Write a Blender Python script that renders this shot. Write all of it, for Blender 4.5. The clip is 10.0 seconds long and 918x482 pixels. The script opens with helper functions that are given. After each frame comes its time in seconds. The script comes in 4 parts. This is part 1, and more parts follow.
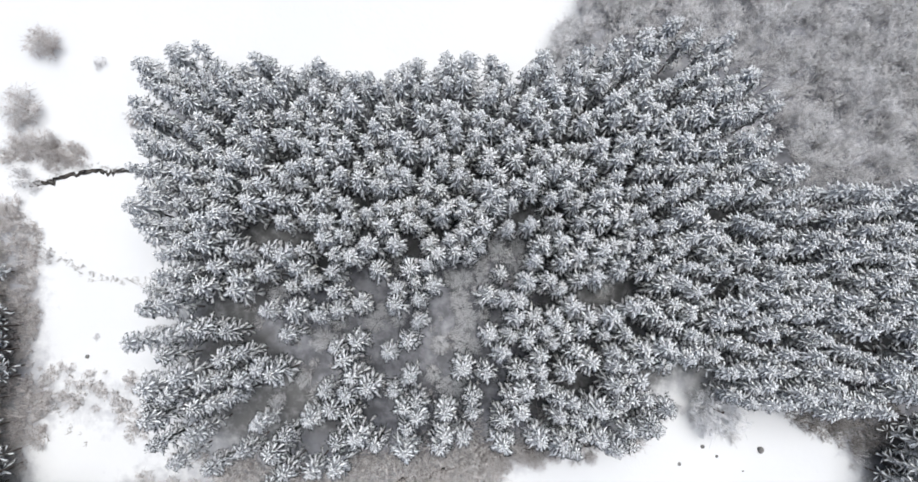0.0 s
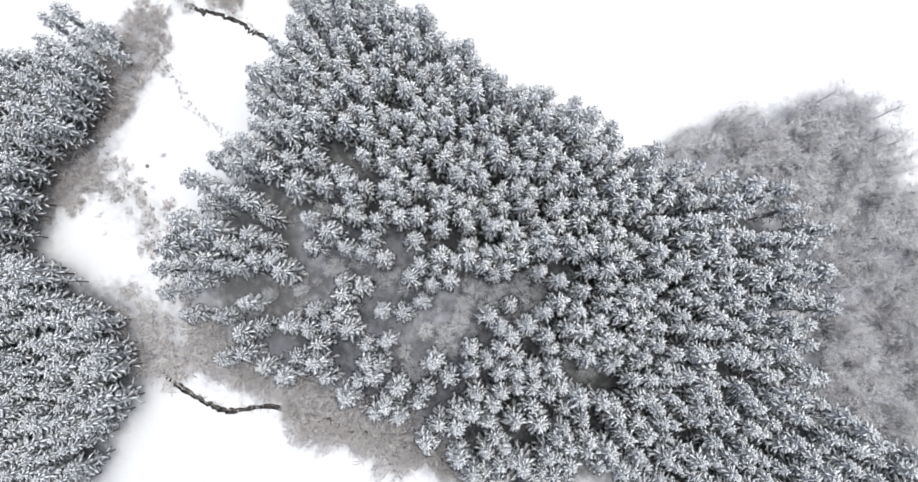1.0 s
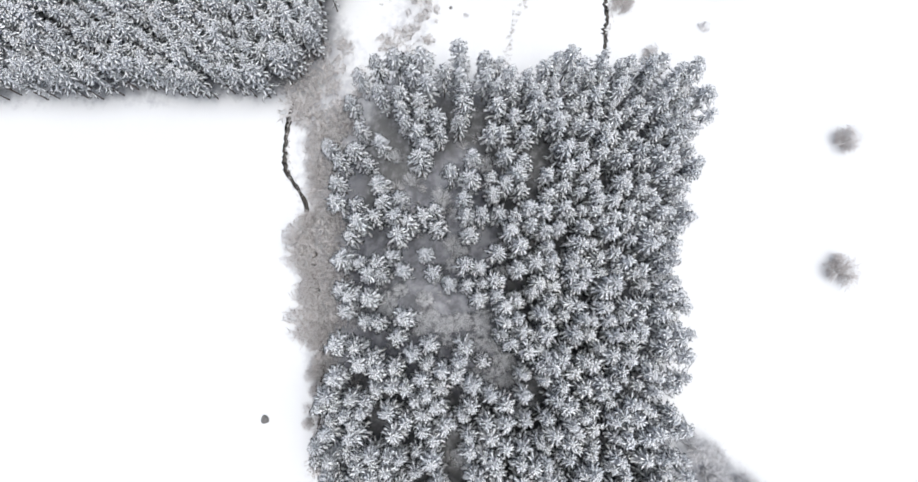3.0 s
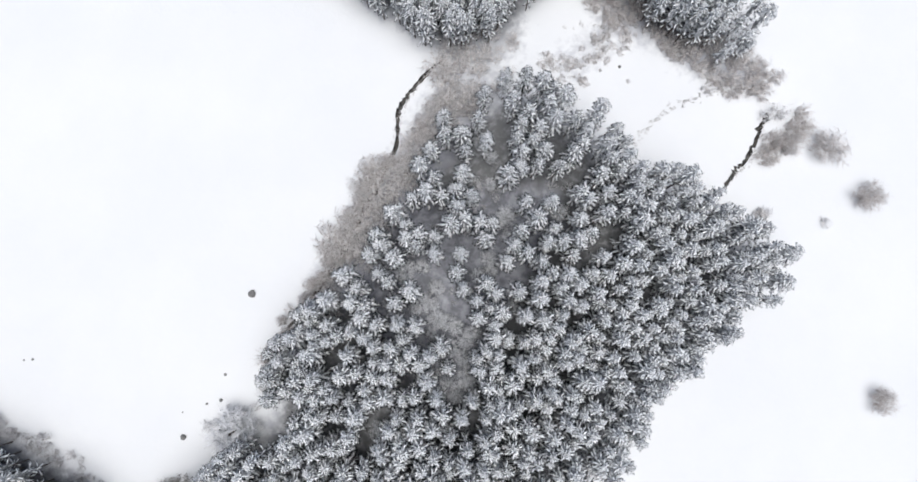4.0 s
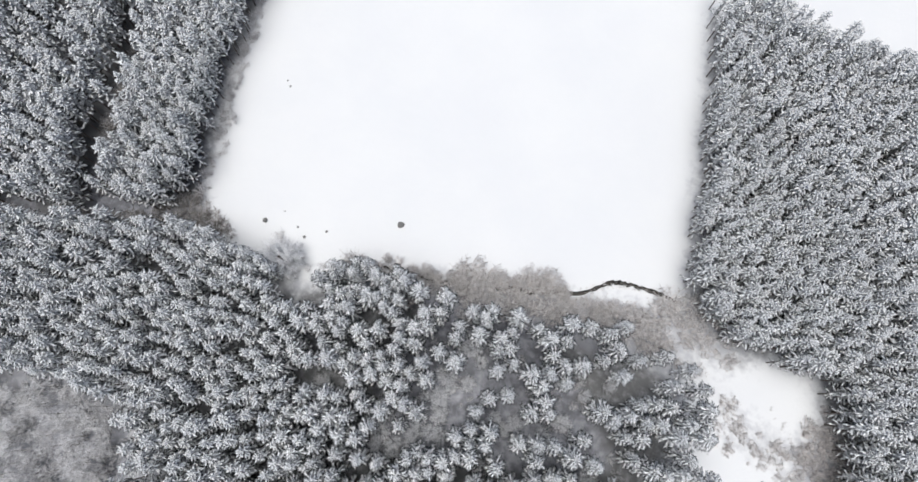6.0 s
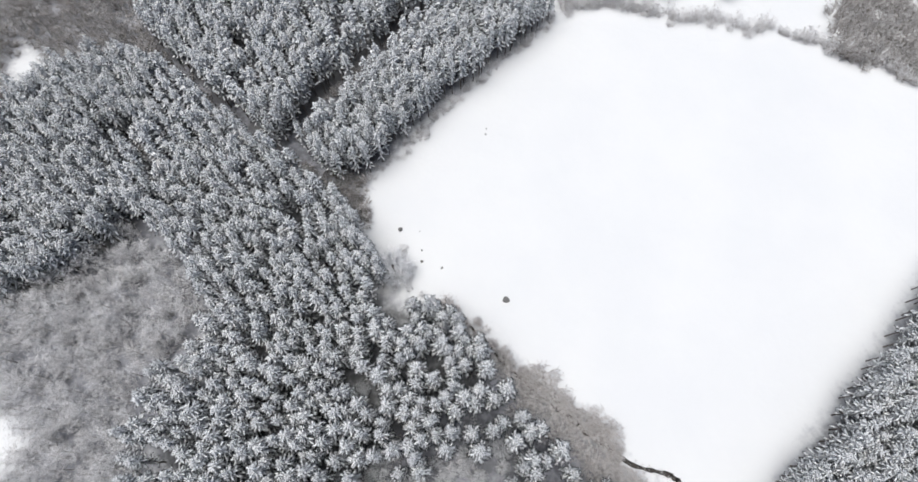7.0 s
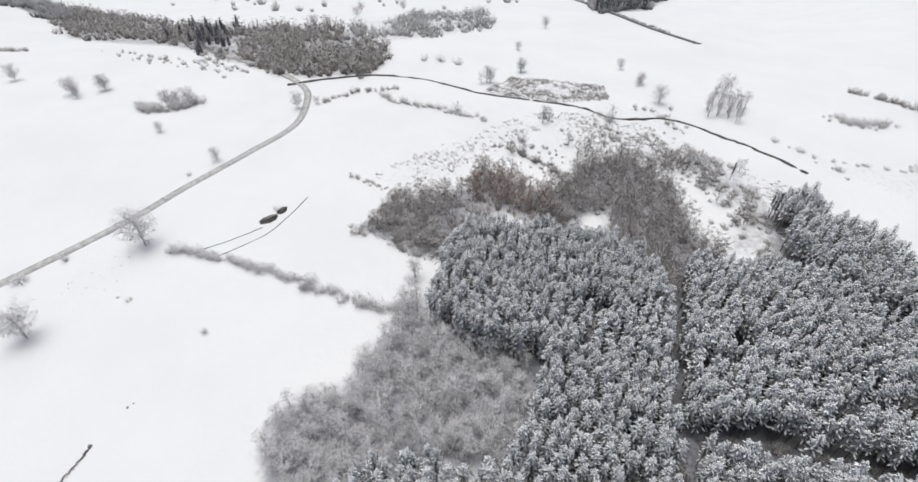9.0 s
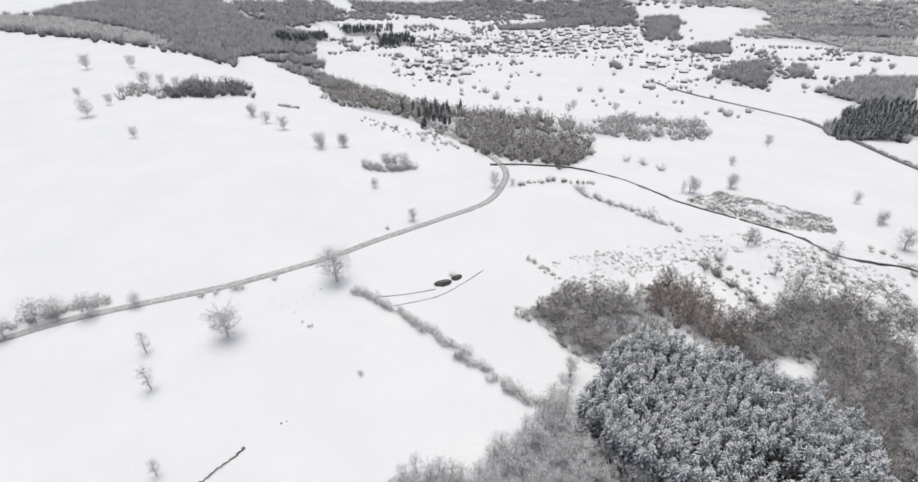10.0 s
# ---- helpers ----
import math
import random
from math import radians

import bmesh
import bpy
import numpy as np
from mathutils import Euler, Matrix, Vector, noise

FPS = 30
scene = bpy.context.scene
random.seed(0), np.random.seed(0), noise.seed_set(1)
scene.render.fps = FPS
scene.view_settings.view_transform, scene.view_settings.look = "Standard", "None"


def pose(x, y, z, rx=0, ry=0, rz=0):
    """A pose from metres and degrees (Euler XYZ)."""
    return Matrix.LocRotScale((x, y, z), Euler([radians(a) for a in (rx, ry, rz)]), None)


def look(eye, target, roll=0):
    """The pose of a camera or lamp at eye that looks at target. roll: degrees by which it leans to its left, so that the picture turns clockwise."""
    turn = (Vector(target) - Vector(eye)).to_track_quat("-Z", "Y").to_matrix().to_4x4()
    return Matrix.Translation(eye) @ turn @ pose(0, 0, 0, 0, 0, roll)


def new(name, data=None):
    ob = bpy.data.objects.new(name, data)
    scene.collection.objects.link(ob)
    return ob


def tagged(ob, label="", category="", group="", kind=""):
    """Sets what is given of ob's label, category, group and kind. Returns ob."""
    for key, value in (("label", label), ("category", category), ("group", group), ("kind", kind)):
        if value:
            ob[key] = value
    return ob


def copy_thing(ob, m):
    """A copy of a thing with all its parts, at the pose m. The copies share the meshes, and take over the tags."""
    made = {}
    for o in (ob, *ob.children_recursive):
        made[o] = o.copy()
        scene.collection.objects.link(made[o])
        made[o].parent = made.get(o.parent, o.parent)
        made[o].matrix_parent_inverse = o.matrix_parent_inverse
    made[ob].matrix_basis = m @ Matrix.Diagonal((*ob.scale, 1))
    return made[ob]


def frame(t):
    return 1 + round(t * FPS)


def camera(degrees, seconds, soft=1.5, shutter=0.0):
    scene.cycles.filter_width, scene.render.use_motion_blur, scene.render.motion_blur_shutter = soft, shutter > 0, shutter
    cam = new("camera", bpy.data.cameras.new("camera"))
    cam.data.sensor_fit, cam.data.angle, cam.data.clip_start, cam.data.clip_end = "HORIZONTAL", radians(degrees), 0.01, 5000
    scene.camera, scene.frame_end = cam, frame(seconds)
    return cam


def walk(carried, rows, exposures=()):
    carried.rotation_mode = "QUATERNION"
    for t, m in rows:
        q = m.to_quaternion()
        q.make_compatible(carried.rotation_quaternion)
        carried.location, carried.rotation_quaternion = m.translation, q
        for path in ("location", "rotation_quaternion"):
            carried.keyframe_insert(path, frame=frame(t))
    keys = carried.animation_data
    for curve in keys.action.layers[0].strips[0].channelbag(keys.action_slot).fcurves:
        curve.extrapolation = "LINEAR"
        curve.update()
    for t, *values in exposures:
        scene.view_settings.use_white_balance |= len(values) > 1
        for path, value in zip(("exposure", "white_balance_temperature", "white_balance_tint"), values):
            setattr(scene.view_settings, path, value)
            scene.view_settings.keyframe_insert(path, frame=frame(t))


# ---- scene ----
cam = camera(82.0, 10.0, 1.6)
PATH = [
    (0, (-1.216, 1.304, 91.655), (-1.237, 1.53, 89.668), 2.6),
    (0.5, (-1.74, 2.036, 93.725), (-1.821, 2.231, 91.736), 1.6),
    (1, (-2.067, 1.805, 95.824), (-2.206, 1.973, 93.836), 0.4),
    (1.5, (-1.717, 1.293, 97.137), (-1.916, 1.427, 95.151), -1.3),
    (2, (-1.567, 0.901, 98.697), (-1.812, 0.978, 96.714), -1.2),
    (2.5, (-1.627, 0.59, 100.243), (-1.891, 0.605, 98.261), -0.2),
    (2.7, (-1.511, 0.439, 100.532), (-1.783, 0.424, 98.55), 0.5),
    (3.8, (-3.554, -0.639, 104.927), (-3.738, -0.797, 102.942), 1.7),
    (4, (-3.576, -0.563, 105.562), (-3.74, -0.75, 103.578), 0.6),
    (4.5, (-3.354, -0.147, 106.885), (-3.468, -0.418, 104.907), -0.6),
    (5, (-3.111, -0.675, 108.35), (-3.167, -1.065, 106.389), 0.9),
    (5.5, (-2.248, -1.616, 109.688), (-2.175, -2.103, 107.749), 2.4),
    (5.7, (-1.822, -2.063, 110.027), (-1.681, -2.57, 108.098), 2.4),
    (6.8, (0.259, -3.659, 113.134), (0.839, -4.078, 111.267), 0.3),
    (7, (0.648, -4.13, 113.668), (1.34, -4.499, 111.829), -0.6),
    (7.5, (1.54, -4.199, 114.631), (2.477, -4.392, 112.875), -1.1),
    (8, (3.568, -3.074, 114.261), (4.752, -2.935, 112.655), -0.9),
    (8.5, (4.684, 0.794, 114.357), (5.963, 1.329, 112.916), 0.3),
    (9, (4.873, 2.779, 114.763), (6.072, 3.695, 113.45), 0.5),
    (9.5, (4.988, 4.397, 114.254), (5.978, 5.671, 113.072), 0.3),
    (10, (5.968, 4.387, 113.741), (6.815, 5.862, 112.689), -0.2),
]
walk(cam, [(t, look(e, g, r)) for t, e, g, r in PATH], [(0, 0.42, 6260, 7.4), (1, 0.5, 6250, 7.4), (2.5, 0.5, 6220, 7.6), (4, 0.34, 6210, 8), (5.5, 0.29, 6270, 7.6), (7, 0.32, 6320, 7.4), (8.5, 0.22, 6380, 7.5), (10, 0.17, 6440, 7.5)])

# ---- light ----
SUN_EL, SUN_AZ = radians(79), radians(20)
world = bpy.data.worlds.new("world")
world.use_nodes = True
scene.world = world
sky = world.node_tree.nodes.new("ShaderNodeTexSky")
sky.sky_type = "NISHITA"
sky.sun_disc = False
sky.sun_elevation, sky.sun_rotation = SUN_EL, SUN_AZ
sky.air_density, sky.dust_density, sky.ozone_density = 0.62, 4.0, 0.5
backdrop = world.node_tree.nodes["Background"]
backdrop.inputs["Strength"].default_value = 0.074
world.node_tree.links.new(sky.outputs[0], backdrop.inputs["Color"])
sun = new("sun", bpy.data.lights.new("sun", "SUN"))
sun.data.energy, sun.data.angle, sun.data.color = 2.2, radians(58), (1.0, 0.985, 0.96)
sun.matrix_world = look((100 * math.sin(SUN_AZ), 100 * math.cos(SUN_AZ), 100 * math.tan(SUN_EL)), (0, 0, 0))

rng = np.random.default_rng(7)


# ---- materials ----
def material(name, rough=0.8, spec=0.2):
    m = bpy.data.materials.new(name)
    m.use_nodes = True
    nt = m.node_tree
    b = nt.nodes["Principled BSDF"]
    b.inputs["Roughness"].default_value = rough
    b.inputs["Specular IOR Level"].default_value = spec
    return m, nt, b


def node(nt, kind, **values):
    n = nt.nodes.new(kind)
    for key, v in values.items():
        n.inputs[key.replace("_", " ")].default_value = v
    return n


def noise_tex(nt, scale, detail=4.0, rough=0.6, coords=None):
    n = node(nt, "ShaderNodeTexNoise", Scale=scale, Detail=detail, Roughness=rough)
    if coords is not None:
        nt.links.new(coords, n.inputs["Vector"])
    return n.outputs["Fac"]


def ramp(nt, src, lo, hi, a=0.0, b=1.0):
    n = nt.nodes.new("ShaderNodeMapRange")
    n.interpolation_type = "SMOOTHSTEP"
    n.inputs[1].default_value, n.inputs[2].default_value = lo, hi
    n.inputs[3].default_value, n.inputs[4].default_value = a, b
    nt.links.new(src, n.inputs[0])
    return n.outputs[0]


def math_node(nt, op, a, b):
    n = nt.nodes.new("ShaderNodeMath")
    n.operation = op
    for k, v in enumerate((a, b)):
        if isinstance(v, (int, float)):
            n.inputs[k].default_value = v
        else:
            nt.links.new(v, n.inputs[k])
    return n.outputs[0]


def blend(nt, fac, a, b):
    n = nt.nodes.new("ShaderNodeMix")
    n.data_type = "RGBA"
    nt.links.new(fac, n.inputs[0])
    for k, v in ((6, a), (7, b)):
        if isinstance(v, tuple):
            n.inputs[k].default_value = (*v, 1)
        else:
            nt.links.new(v, n.inputs[k])
    return n.outputs[2]


def position(nt):
    return nt.nodes.new("ShaderNodeNewGeometry").outputs["Position"]


def up_facing(nt):
    g = nt.nodes.new("ShaderNodeNewGeometry")
    s = nt.nodes.new("ShaderNodeSeparateXYZ")
    nt.links.new(g.outputs["Normal"], s.inputs[0])
    return s.outputs["Z"]


def bump(nt, b, height, strength, distance):
    n = node(nt, "ShaderNodeBump", Strength=strength, Distance=distance)
    nt.links.new(height, n.inputs["Height"])
    nt.links.new(n.outputs[0], b.inputs["Normal"])


def frosted(name, bare, bare_b, snow, lo, hi, grain, cover=0.25, rag=1.6):
    """Bare stuff with snow lying on what faces up, broken by two scales of noise."""
    m, nt, b = material(name, 0.85, 0.1)
    pos = position(nt)
    n1, n2 = noise_tex(nt, grain, 3, 0.6, pos), noise_tex(nt, grain * 0.12, 2, 0.5, pos)
    lift = math_node(nt, "ADD", up_facing(nt), math_node(nt, "MULTIPLY", math_node(nt, "SUBTRACT", n1, 0.5), rag))
    lift = math_node(nt, "ADD", lift, math_node(nt, "MULTIPLY", math_node(nt, "SUBTRACT", n2, 0.5), cover))
    obj = nt.nodes.new("ShaderNodeObjectInfo").outputs["Random"]
    isl = nt.nodes.new("ShaderNodeNewGeometry").outputs["Random Per Island"]
    base = blend(nt, isl, bare, bare_b)
    lift = math_node(nt, "ADD", lift, math_node(nt, "MULTIPLY", math_node(nt, "SUBTRACT", obj, 0.5), 0.25))
    col = blend(nt, ramp(nt, lift, lo, hi), base, snow)
    nt.links.new(col, b.inputs["Base Color"])
    return m


SPRUCE = frosted("snowy_spruce", (0.035, 0.042, 0.04), (0.075, 0.085, 0.075), (0.95, 0.953, 0.96), -0.1, 0.2, 3.2, 0.2, 0.6)
TWIG = frosted("frosted_twig", (0.4, 0.38, 0.375), (0.54, 0.515, 0.51), (0.8, 0.795, 0.81), 0.1, 1.0, 1.2, 0.5, 0.8)
BRUSH = frosted("brown_brush", (0.16, 0.136, 0.122), (0.28, 0.25, 0.232), (0.54, 0.525, 0.52), 0.1, 1.1, 1.0, 0.6, 0.9)
HAZEL = frosted("frosted_hazel", (0.4, 0.355, 0.335), (0.52, 0.47, 0.45), (0.76, 0.74, 0.735), 0.2, 1.1, 1.2, 0.5, 0.8)
VALLEYWOOD = frosted("valley_twig", (0.13, 0.112, 0.1), (0.24, 0.215, 0.2), (0.45, 0.44, 0.435), 0.1, 1.2, 0.6, 0.6)
LARCH = frosted("brown_larch", (0.25, 0.18, 0.15), (0.34, 0.27, 0.24), (0.6, 0.57, 0.55), 0.5, 1.2, 1.5, 0.6)
RIME = frosted("rime_twig", (0.6, 0.6, 0.62), (0.75, 0.75, 0.77), (0.9, 0.9, 0.92), 0.0, 0.7, 2.0, 0.5)
BARK = frosted("bark", (0.13, 0.11, 0.095), (0.19, 0.165, 0.15), (0.7, 0.7, 0.72), 0.7, 1.2, 3.0, 0.3)
GREYBARK = frosted("frosted_bark", (0.42, 0.4, 0.39), (0.6, 0.58, 0.57), (0.75, 0.75, 0.77), 0.3, 0.9, 2.0, 0.5)
FARWOOD = frosted("far_wood", (0.12, 0.119, 0.124), (0.18, 0.178, 0.184), (0.34, 0.34, 0.355), 0.1, 1.3, 0.2, 0.8)
PALEWOOD = frosted("pale_wood", (0.33, 0.325, 0.325), (0.42, 0.415, 0.415), (0.52, 0.52, 0.525), 0.1, 1.3, 0.2, 0.8)
DARKFIR = frosted("dark_fir", (0.09, 0.1, 0.1), (0.15, 0.16, 0.16), (0.5, 0.52, 0.54), 0.45, 1.3, 2.0, 0.5)


def make_snow():
    m, nt, b = material("field_snow", 0.75, 0.15)
    pos = position(nt)
    big, mid, fine = noise_tex(nt, 0.03, 4, 0.6, pos), noise_tex(nt, 0.5, 4, 0.65, pos), noise_tex(nt, 6.0, 3, 0.6, pos)
    snow = blend(nt, ramp(nt, big, 0.3, 0.7), (0.715, 0.72, 0.732), (0.75, 0.751, 0.752))
    litter = nt.nodes.new("ShaderNodeAttribute")
    litter.attribute_name = "litter"
    # Litter colour in patches, with the blue of tree shade mixed in.
    soil = blend(nt, ramp(nt, math_node(nt, "ADD", math_node(nt, "MULTIPLY", mid, 0.5), math_node(nt, "MULTIPLY", noise_tex(nt, 0.14, 3, 0.6, pos), 0.5)), 0.4, 0.62), (0.075, 0.077, 0.095), (0.37, 0.372, 0.41))
    # Needle litter taken near black, to carry the shade between the spruces.
    shaded_needles = nt.nodes.new("ShaderNodeAttribute")
    shaded_needles.attribute_name = "shaded_needles"
    soil = blend(nt, shaded_needles.outputs["Fac"], soil, blend(nt, mid, (0.03, 0.03, 0.03), (0.12, 0.118, 0.12)))
    f = math_node(nt, "ADD", litter.outputs["Fac"], math_node(nt, "MULTIPLY", math_node(nt, "SUBTRACT", mid, 0.5), 1.0))
    f = math_node(nt, "MULTIPLY", ramp(nt, f, 0.25, 0.85), 0.85)
    tuft = math_node(nt, "MULTIPLY", ramp(nt, fine, 0.66, 0.74), ramp(nt, noise_tex(nt, 0.08, 3, 0.7, pos), 0.6, 0.72))
    col = blend(nt, f, snow, soil)
    col = blend(nt, math_node(nt, "MULTIPLY", tuft, 0.5), col, (0.25, 0.22, 0.17))
    nt.links.new(col, b.inputs["Base Color"])
    bump(nt, b, math_node(nt, "ADD", mid, math_node(nt, "MULTIPLY", fine, 0.2)), 0.35, 0.25)
    return m


SNOW = make_snow()


def plain(name, a, c, scale, rough=0.8, spec=0.2, relief=0.2):
    m, nt, b = material(name, rough, spec)
    pos = position(nt)
    n = noise_tex(nt, scale, 4, 0.65, pos)
    nt.links.new(blend(nt, ramp(nt, n, 0.3, 0.7), a, c), b.inputs["Base Color"])
    bump(nt, b, n, relief, 0.05)
    return m


SLUSH = plain("road_slush", (0.34, 0.335, 0.33), (0.56, 0.555, 0.55), 0.6, 0.6)
ASPHALT = plain("wet_asphalt", (0.08, 0.08, 0.085), (0.2, 0.2, 0.2), 0.5, 0.5)
WATER = plain("dark_water", (0.012, 0.011, 0.01), (0.07, 0.06, 0.05), 1.2, 0.25, 0.5)
ROCK = plain("grey_rock", (0.12, 0.12, 0.12), (0.24, 0.23, 0.22), 2.0)
ROOF = plain("snowy_roof", (0.86, 0.865, 0.88), (0.92, 0.92, 0.93), 0.4)
PLASTER = plain("house_plaster", (0.1, 0.095, 0.09), (0.26, 0.24, 0.22), 0.15)
BRICK = plain("chimney_brick", (0.2, 0.1, 0.08), (0.3, 0.17, 0.13), 3.0)
PANE = plain("window_pane", (0.02, 0.022, 0.025), (0.04, 0.045, 0.05), 1.0, 0.15, 0.5)


# ---- geometry helpers ----
def mesh_of(name, verts, tris, mat, smooth=False):
    verts, tris = np.asarray(verts, np.float32), np.asarray(tris, np.int32)
    me = bpy.data.meshes.new(name)
    me.vertices.add(len(verts))
    me.vertices.foreach_set("co", verts.ravel())
    me.loops.add(tris.size)
    me.loops.foreach_set("vertex_index", tris.ravel())
    me.polygons.add(len(tris))
    me.polygons.foreach_set("loop_start", np.arange(0, tris.size, 3, dtype=np.int32))
    me.polygons.foreach_set("loop_total", np.full(len(tris), 3, np.int32))
    me.materials.append(mat)
    me.update(calc_edges=True)
    if smooth:
        me.shade_smooth()
    return me


class Shell:
    """Verts and triangles that grow piece by piece."""

    def __init__(self):
        self.v, self.f, self.n = [], [], 0

    def add(self, verts, tris):
        self.v.append(np.asarray(verts, float))
        self.f.append(np.asarray(tris, int) + self.n)
        self.n += len(verts)

    def arrays(self):
        return np.concatenate(self.v), np.concatenate(self.f)

    def tube(self, p, q, r0, r1, sides=3):
        p, q = np.asarray(p, float), np.asarray(q, float)
        d = (q - p) / (np.linalg.norm(q - p) + 1e-9)
        a = np.cross(d, (0.31, 0.87, 0.38) if abs(d[2]) > 0.7 else (0, 0, 1))
        a /= np.linalg.norm(a)
        c = np.cross(d, a)
        ang = np.arange(sides) * 2 * np.pi / sides
        ring = np.cos(ang)[:, None] * a + np.sin(ang)[:, None] * c
        k = np.arange(sides)
        k2 = (k + 1) % sides
        if r1 < 1e-4:
            self.add(np.vstack([p + ring * r0, q]), np.stack([k, k2, np.full(sides, sides)], 1))
        else:
            self.add(np.vstack([p + ring * r0, q + ring * r1]),
                     np.vstack([np.stack([k, k2, k2 + sides], 1), np.stack([k, k2 + sides, k + sides], 1)]))

    def box(self, x0, x1, y0, y1, z0, z1):
        v = [(x, y, z) for z in (z0, z1) for y in (y0, y1) for x in (x0, x1)]
        q = [(0, 2, 3, 1), (4, 5, 7, 6), (0, 1, 5, 4), (1, 3, 7, 5), (3, 2, 6, 7), (2, 0, 4, 6)]
        self.add(v, [t for a, b, c, d in q for t in ((a, b, c), (a, c, d))])


def joined(unit, rows):
    """Copies of unit (verts, tris) at rows of x, y, z, turn, width, height, as one array pair."""
    v, f = unit
    rows = np.asarray(rows, float)
    c, s = np.cos(rows[:, 3])[:, None], np.sin(rows[:, 3])[:, None]
    x = (v[:, 0] * c - v[:, 1] * s) * rows[:, 4:5] + rows[:, 0:1]
    y = (v[:, 0] * s + v[:, 1] * c) * rows[:, 4:5] + rows[:, 1:2]
    z = v[:, 2] * rows[:, 5:6] + rows[:, 2:3]
    vs = np.stack([x, y, z], -1).reshape(-1, 3)
    fs = (f[None] + (np.arange(len(rows)) * len(v))[:, None, None]).reshape(-1, 3)
    return vs, fs


def merged(pairs):
    vs, fs, n = [], [], 0
    for v, f in pairs:
        vs.append(v), fs.append(f + n)
        n += len(v)
    return np.concatenate(vs), np.concatenate(fs)


def inside(px, py, poly):
    px, py = np.asarray(px, float), np.asarray(py, float)
    hit = np.zeros(px.shape, bool)
    for (x0, y0), (x1, y1) in zip(poly, poly[1:] + poly[:1]):
        cross = (y0 > py) != (y1 > py)
        hit ^= cross & (px < (x1 - x0) * (py - y0) / ((y1 - y0) or 1e-9) + x0)
    return hit


def grow(poly, d):
    """The plot with its outline moved outwards by d."""
    p = np.array(poly, float)
    area = np.sum(p[:, 0] * np.roll(p[:, 1], -1) - np.roll(p[:, 0], -1) * p[:, 1])
    e = np.roll(p, -1, 0) - p
    nrm = np.stack([e[:, 1], -e[:, 0]], 1) * np.sign(area)
    nrm /= np.linalg.norm(nrm, axis=1)[:, None] + 1e-9
    v = nrm + np.roll(nrm, 1, 0)
    v /= np.maximum(np.linalg.norm(v, axis=1), 0.6)[:, None]
    return [tuple(q) for q in (p + v * d).tolist()]


def planted(poly, step, turn=0.0, jitter=0.3, skip=()):
    """Rows of trees inside a plot: places as an array."""
    p = np.array(poly)
    mid, half = p.mean(0), np.abs(p - p.mean(0)).max() * 1.5
    k = np.arange(-half, half, step)
    gx, gy = np.meshgrid(k, k)
    gx = gx + (np.arange(len(k)) % 2)[:, None] * step * 0.5
    gx, gy = (a + rng.uniform(-jitter, jitter, a.shape) * step for a in (gx, gy))
    c, s = math.cos(turn), math.sin(turn)
    x, y = mid[0] + gx * c - gy * s, mid[1] + gx * s + gy * c
    keep = inside(x, y, poly)
    for other in skip:
        keep &= ~inside(x, y, other)
    return np.stack([x[keep], y[keep]], 1)


HUB = (6.0, 4.0)


def fall(r, az):
    """How far the land has dropped towards the valley, by range and bearing from the hub."""
    u, v = np.clip((r - 230) / 520, 0, 1), np.clip((az + 0.08) / 0.55, 0, 1)
    w = np.clip((1.75 - az) / 0.3, 0, 1)
    return 72 * (u * u * (3 - 2 * u)) * (v * v * (3 - 2 * v)) * w


def ground_z(x, y):
    """Level meadows, a valley falling away beyond the lane, wooded hills far off."""
    x, y = np.asarray(x, float), np.asarray(y, float)
    r, az = np.hypot(x - HUB[0], y - HUB[1]), np.arctan2(x - HUB[0], y - HUB[1])
    roll = np.sin(x * 0.045 + 1.3) * np.sin(y * 0.038 + 0.4) * 0.35
    far = np.clip((r - 1350) / 1800, 0, 1)
    hills = far * (95 + 50 * np.sin(az * 5 + 0.7) + 25 * np.sin(r * 0.006))
    return roll + hills - fall(r, az)


def lie(x, y):
    """Where a far place of the level plan lies once the land falls away below it."""
    dx, dy = x - HUB[0], y - HUB[1]
    r, az = math.hypot(dx, dy), math.atan2(dx, dy)
    q = r
    for _ in range(40):
        q = 0.5 * q + 0.5 * r * (114 + float(fall(q, az))) / 114
    return HUB[0] + dx * q / r, HUB[1] + dy * q / r


def lies(points):
    return [lie(x, y) for x, y in points]


def ragged(poly, step, turn, grain, cut=-0.12):
    """Planted spots with the outline frayed and gaps left by a slow noise."""
    got = planted(grow(poly, step), step, turn, 0.5)
    core = inside(got[:, 0], got[:, 1], grow(poly, -step))
    keep = [noise.noise(Vector((x * grain, y * grain, 1.7))) + 0.5 * noise.noise(Vector((x * grain * 3, y * grain * 3, 5.7))) > (cut if c else 0.12) for (x, y), c in zip(got, core)]
    return got[np.array(keep)]


def part(name, data, parent, label=""):
    ob = new(name, data)
    ob.parent = parent
    return tagged(ob, label) if label else ob


def thing(name, label, category, group="", kind=""):
    return tagged(new(name), label, category, group, kind)


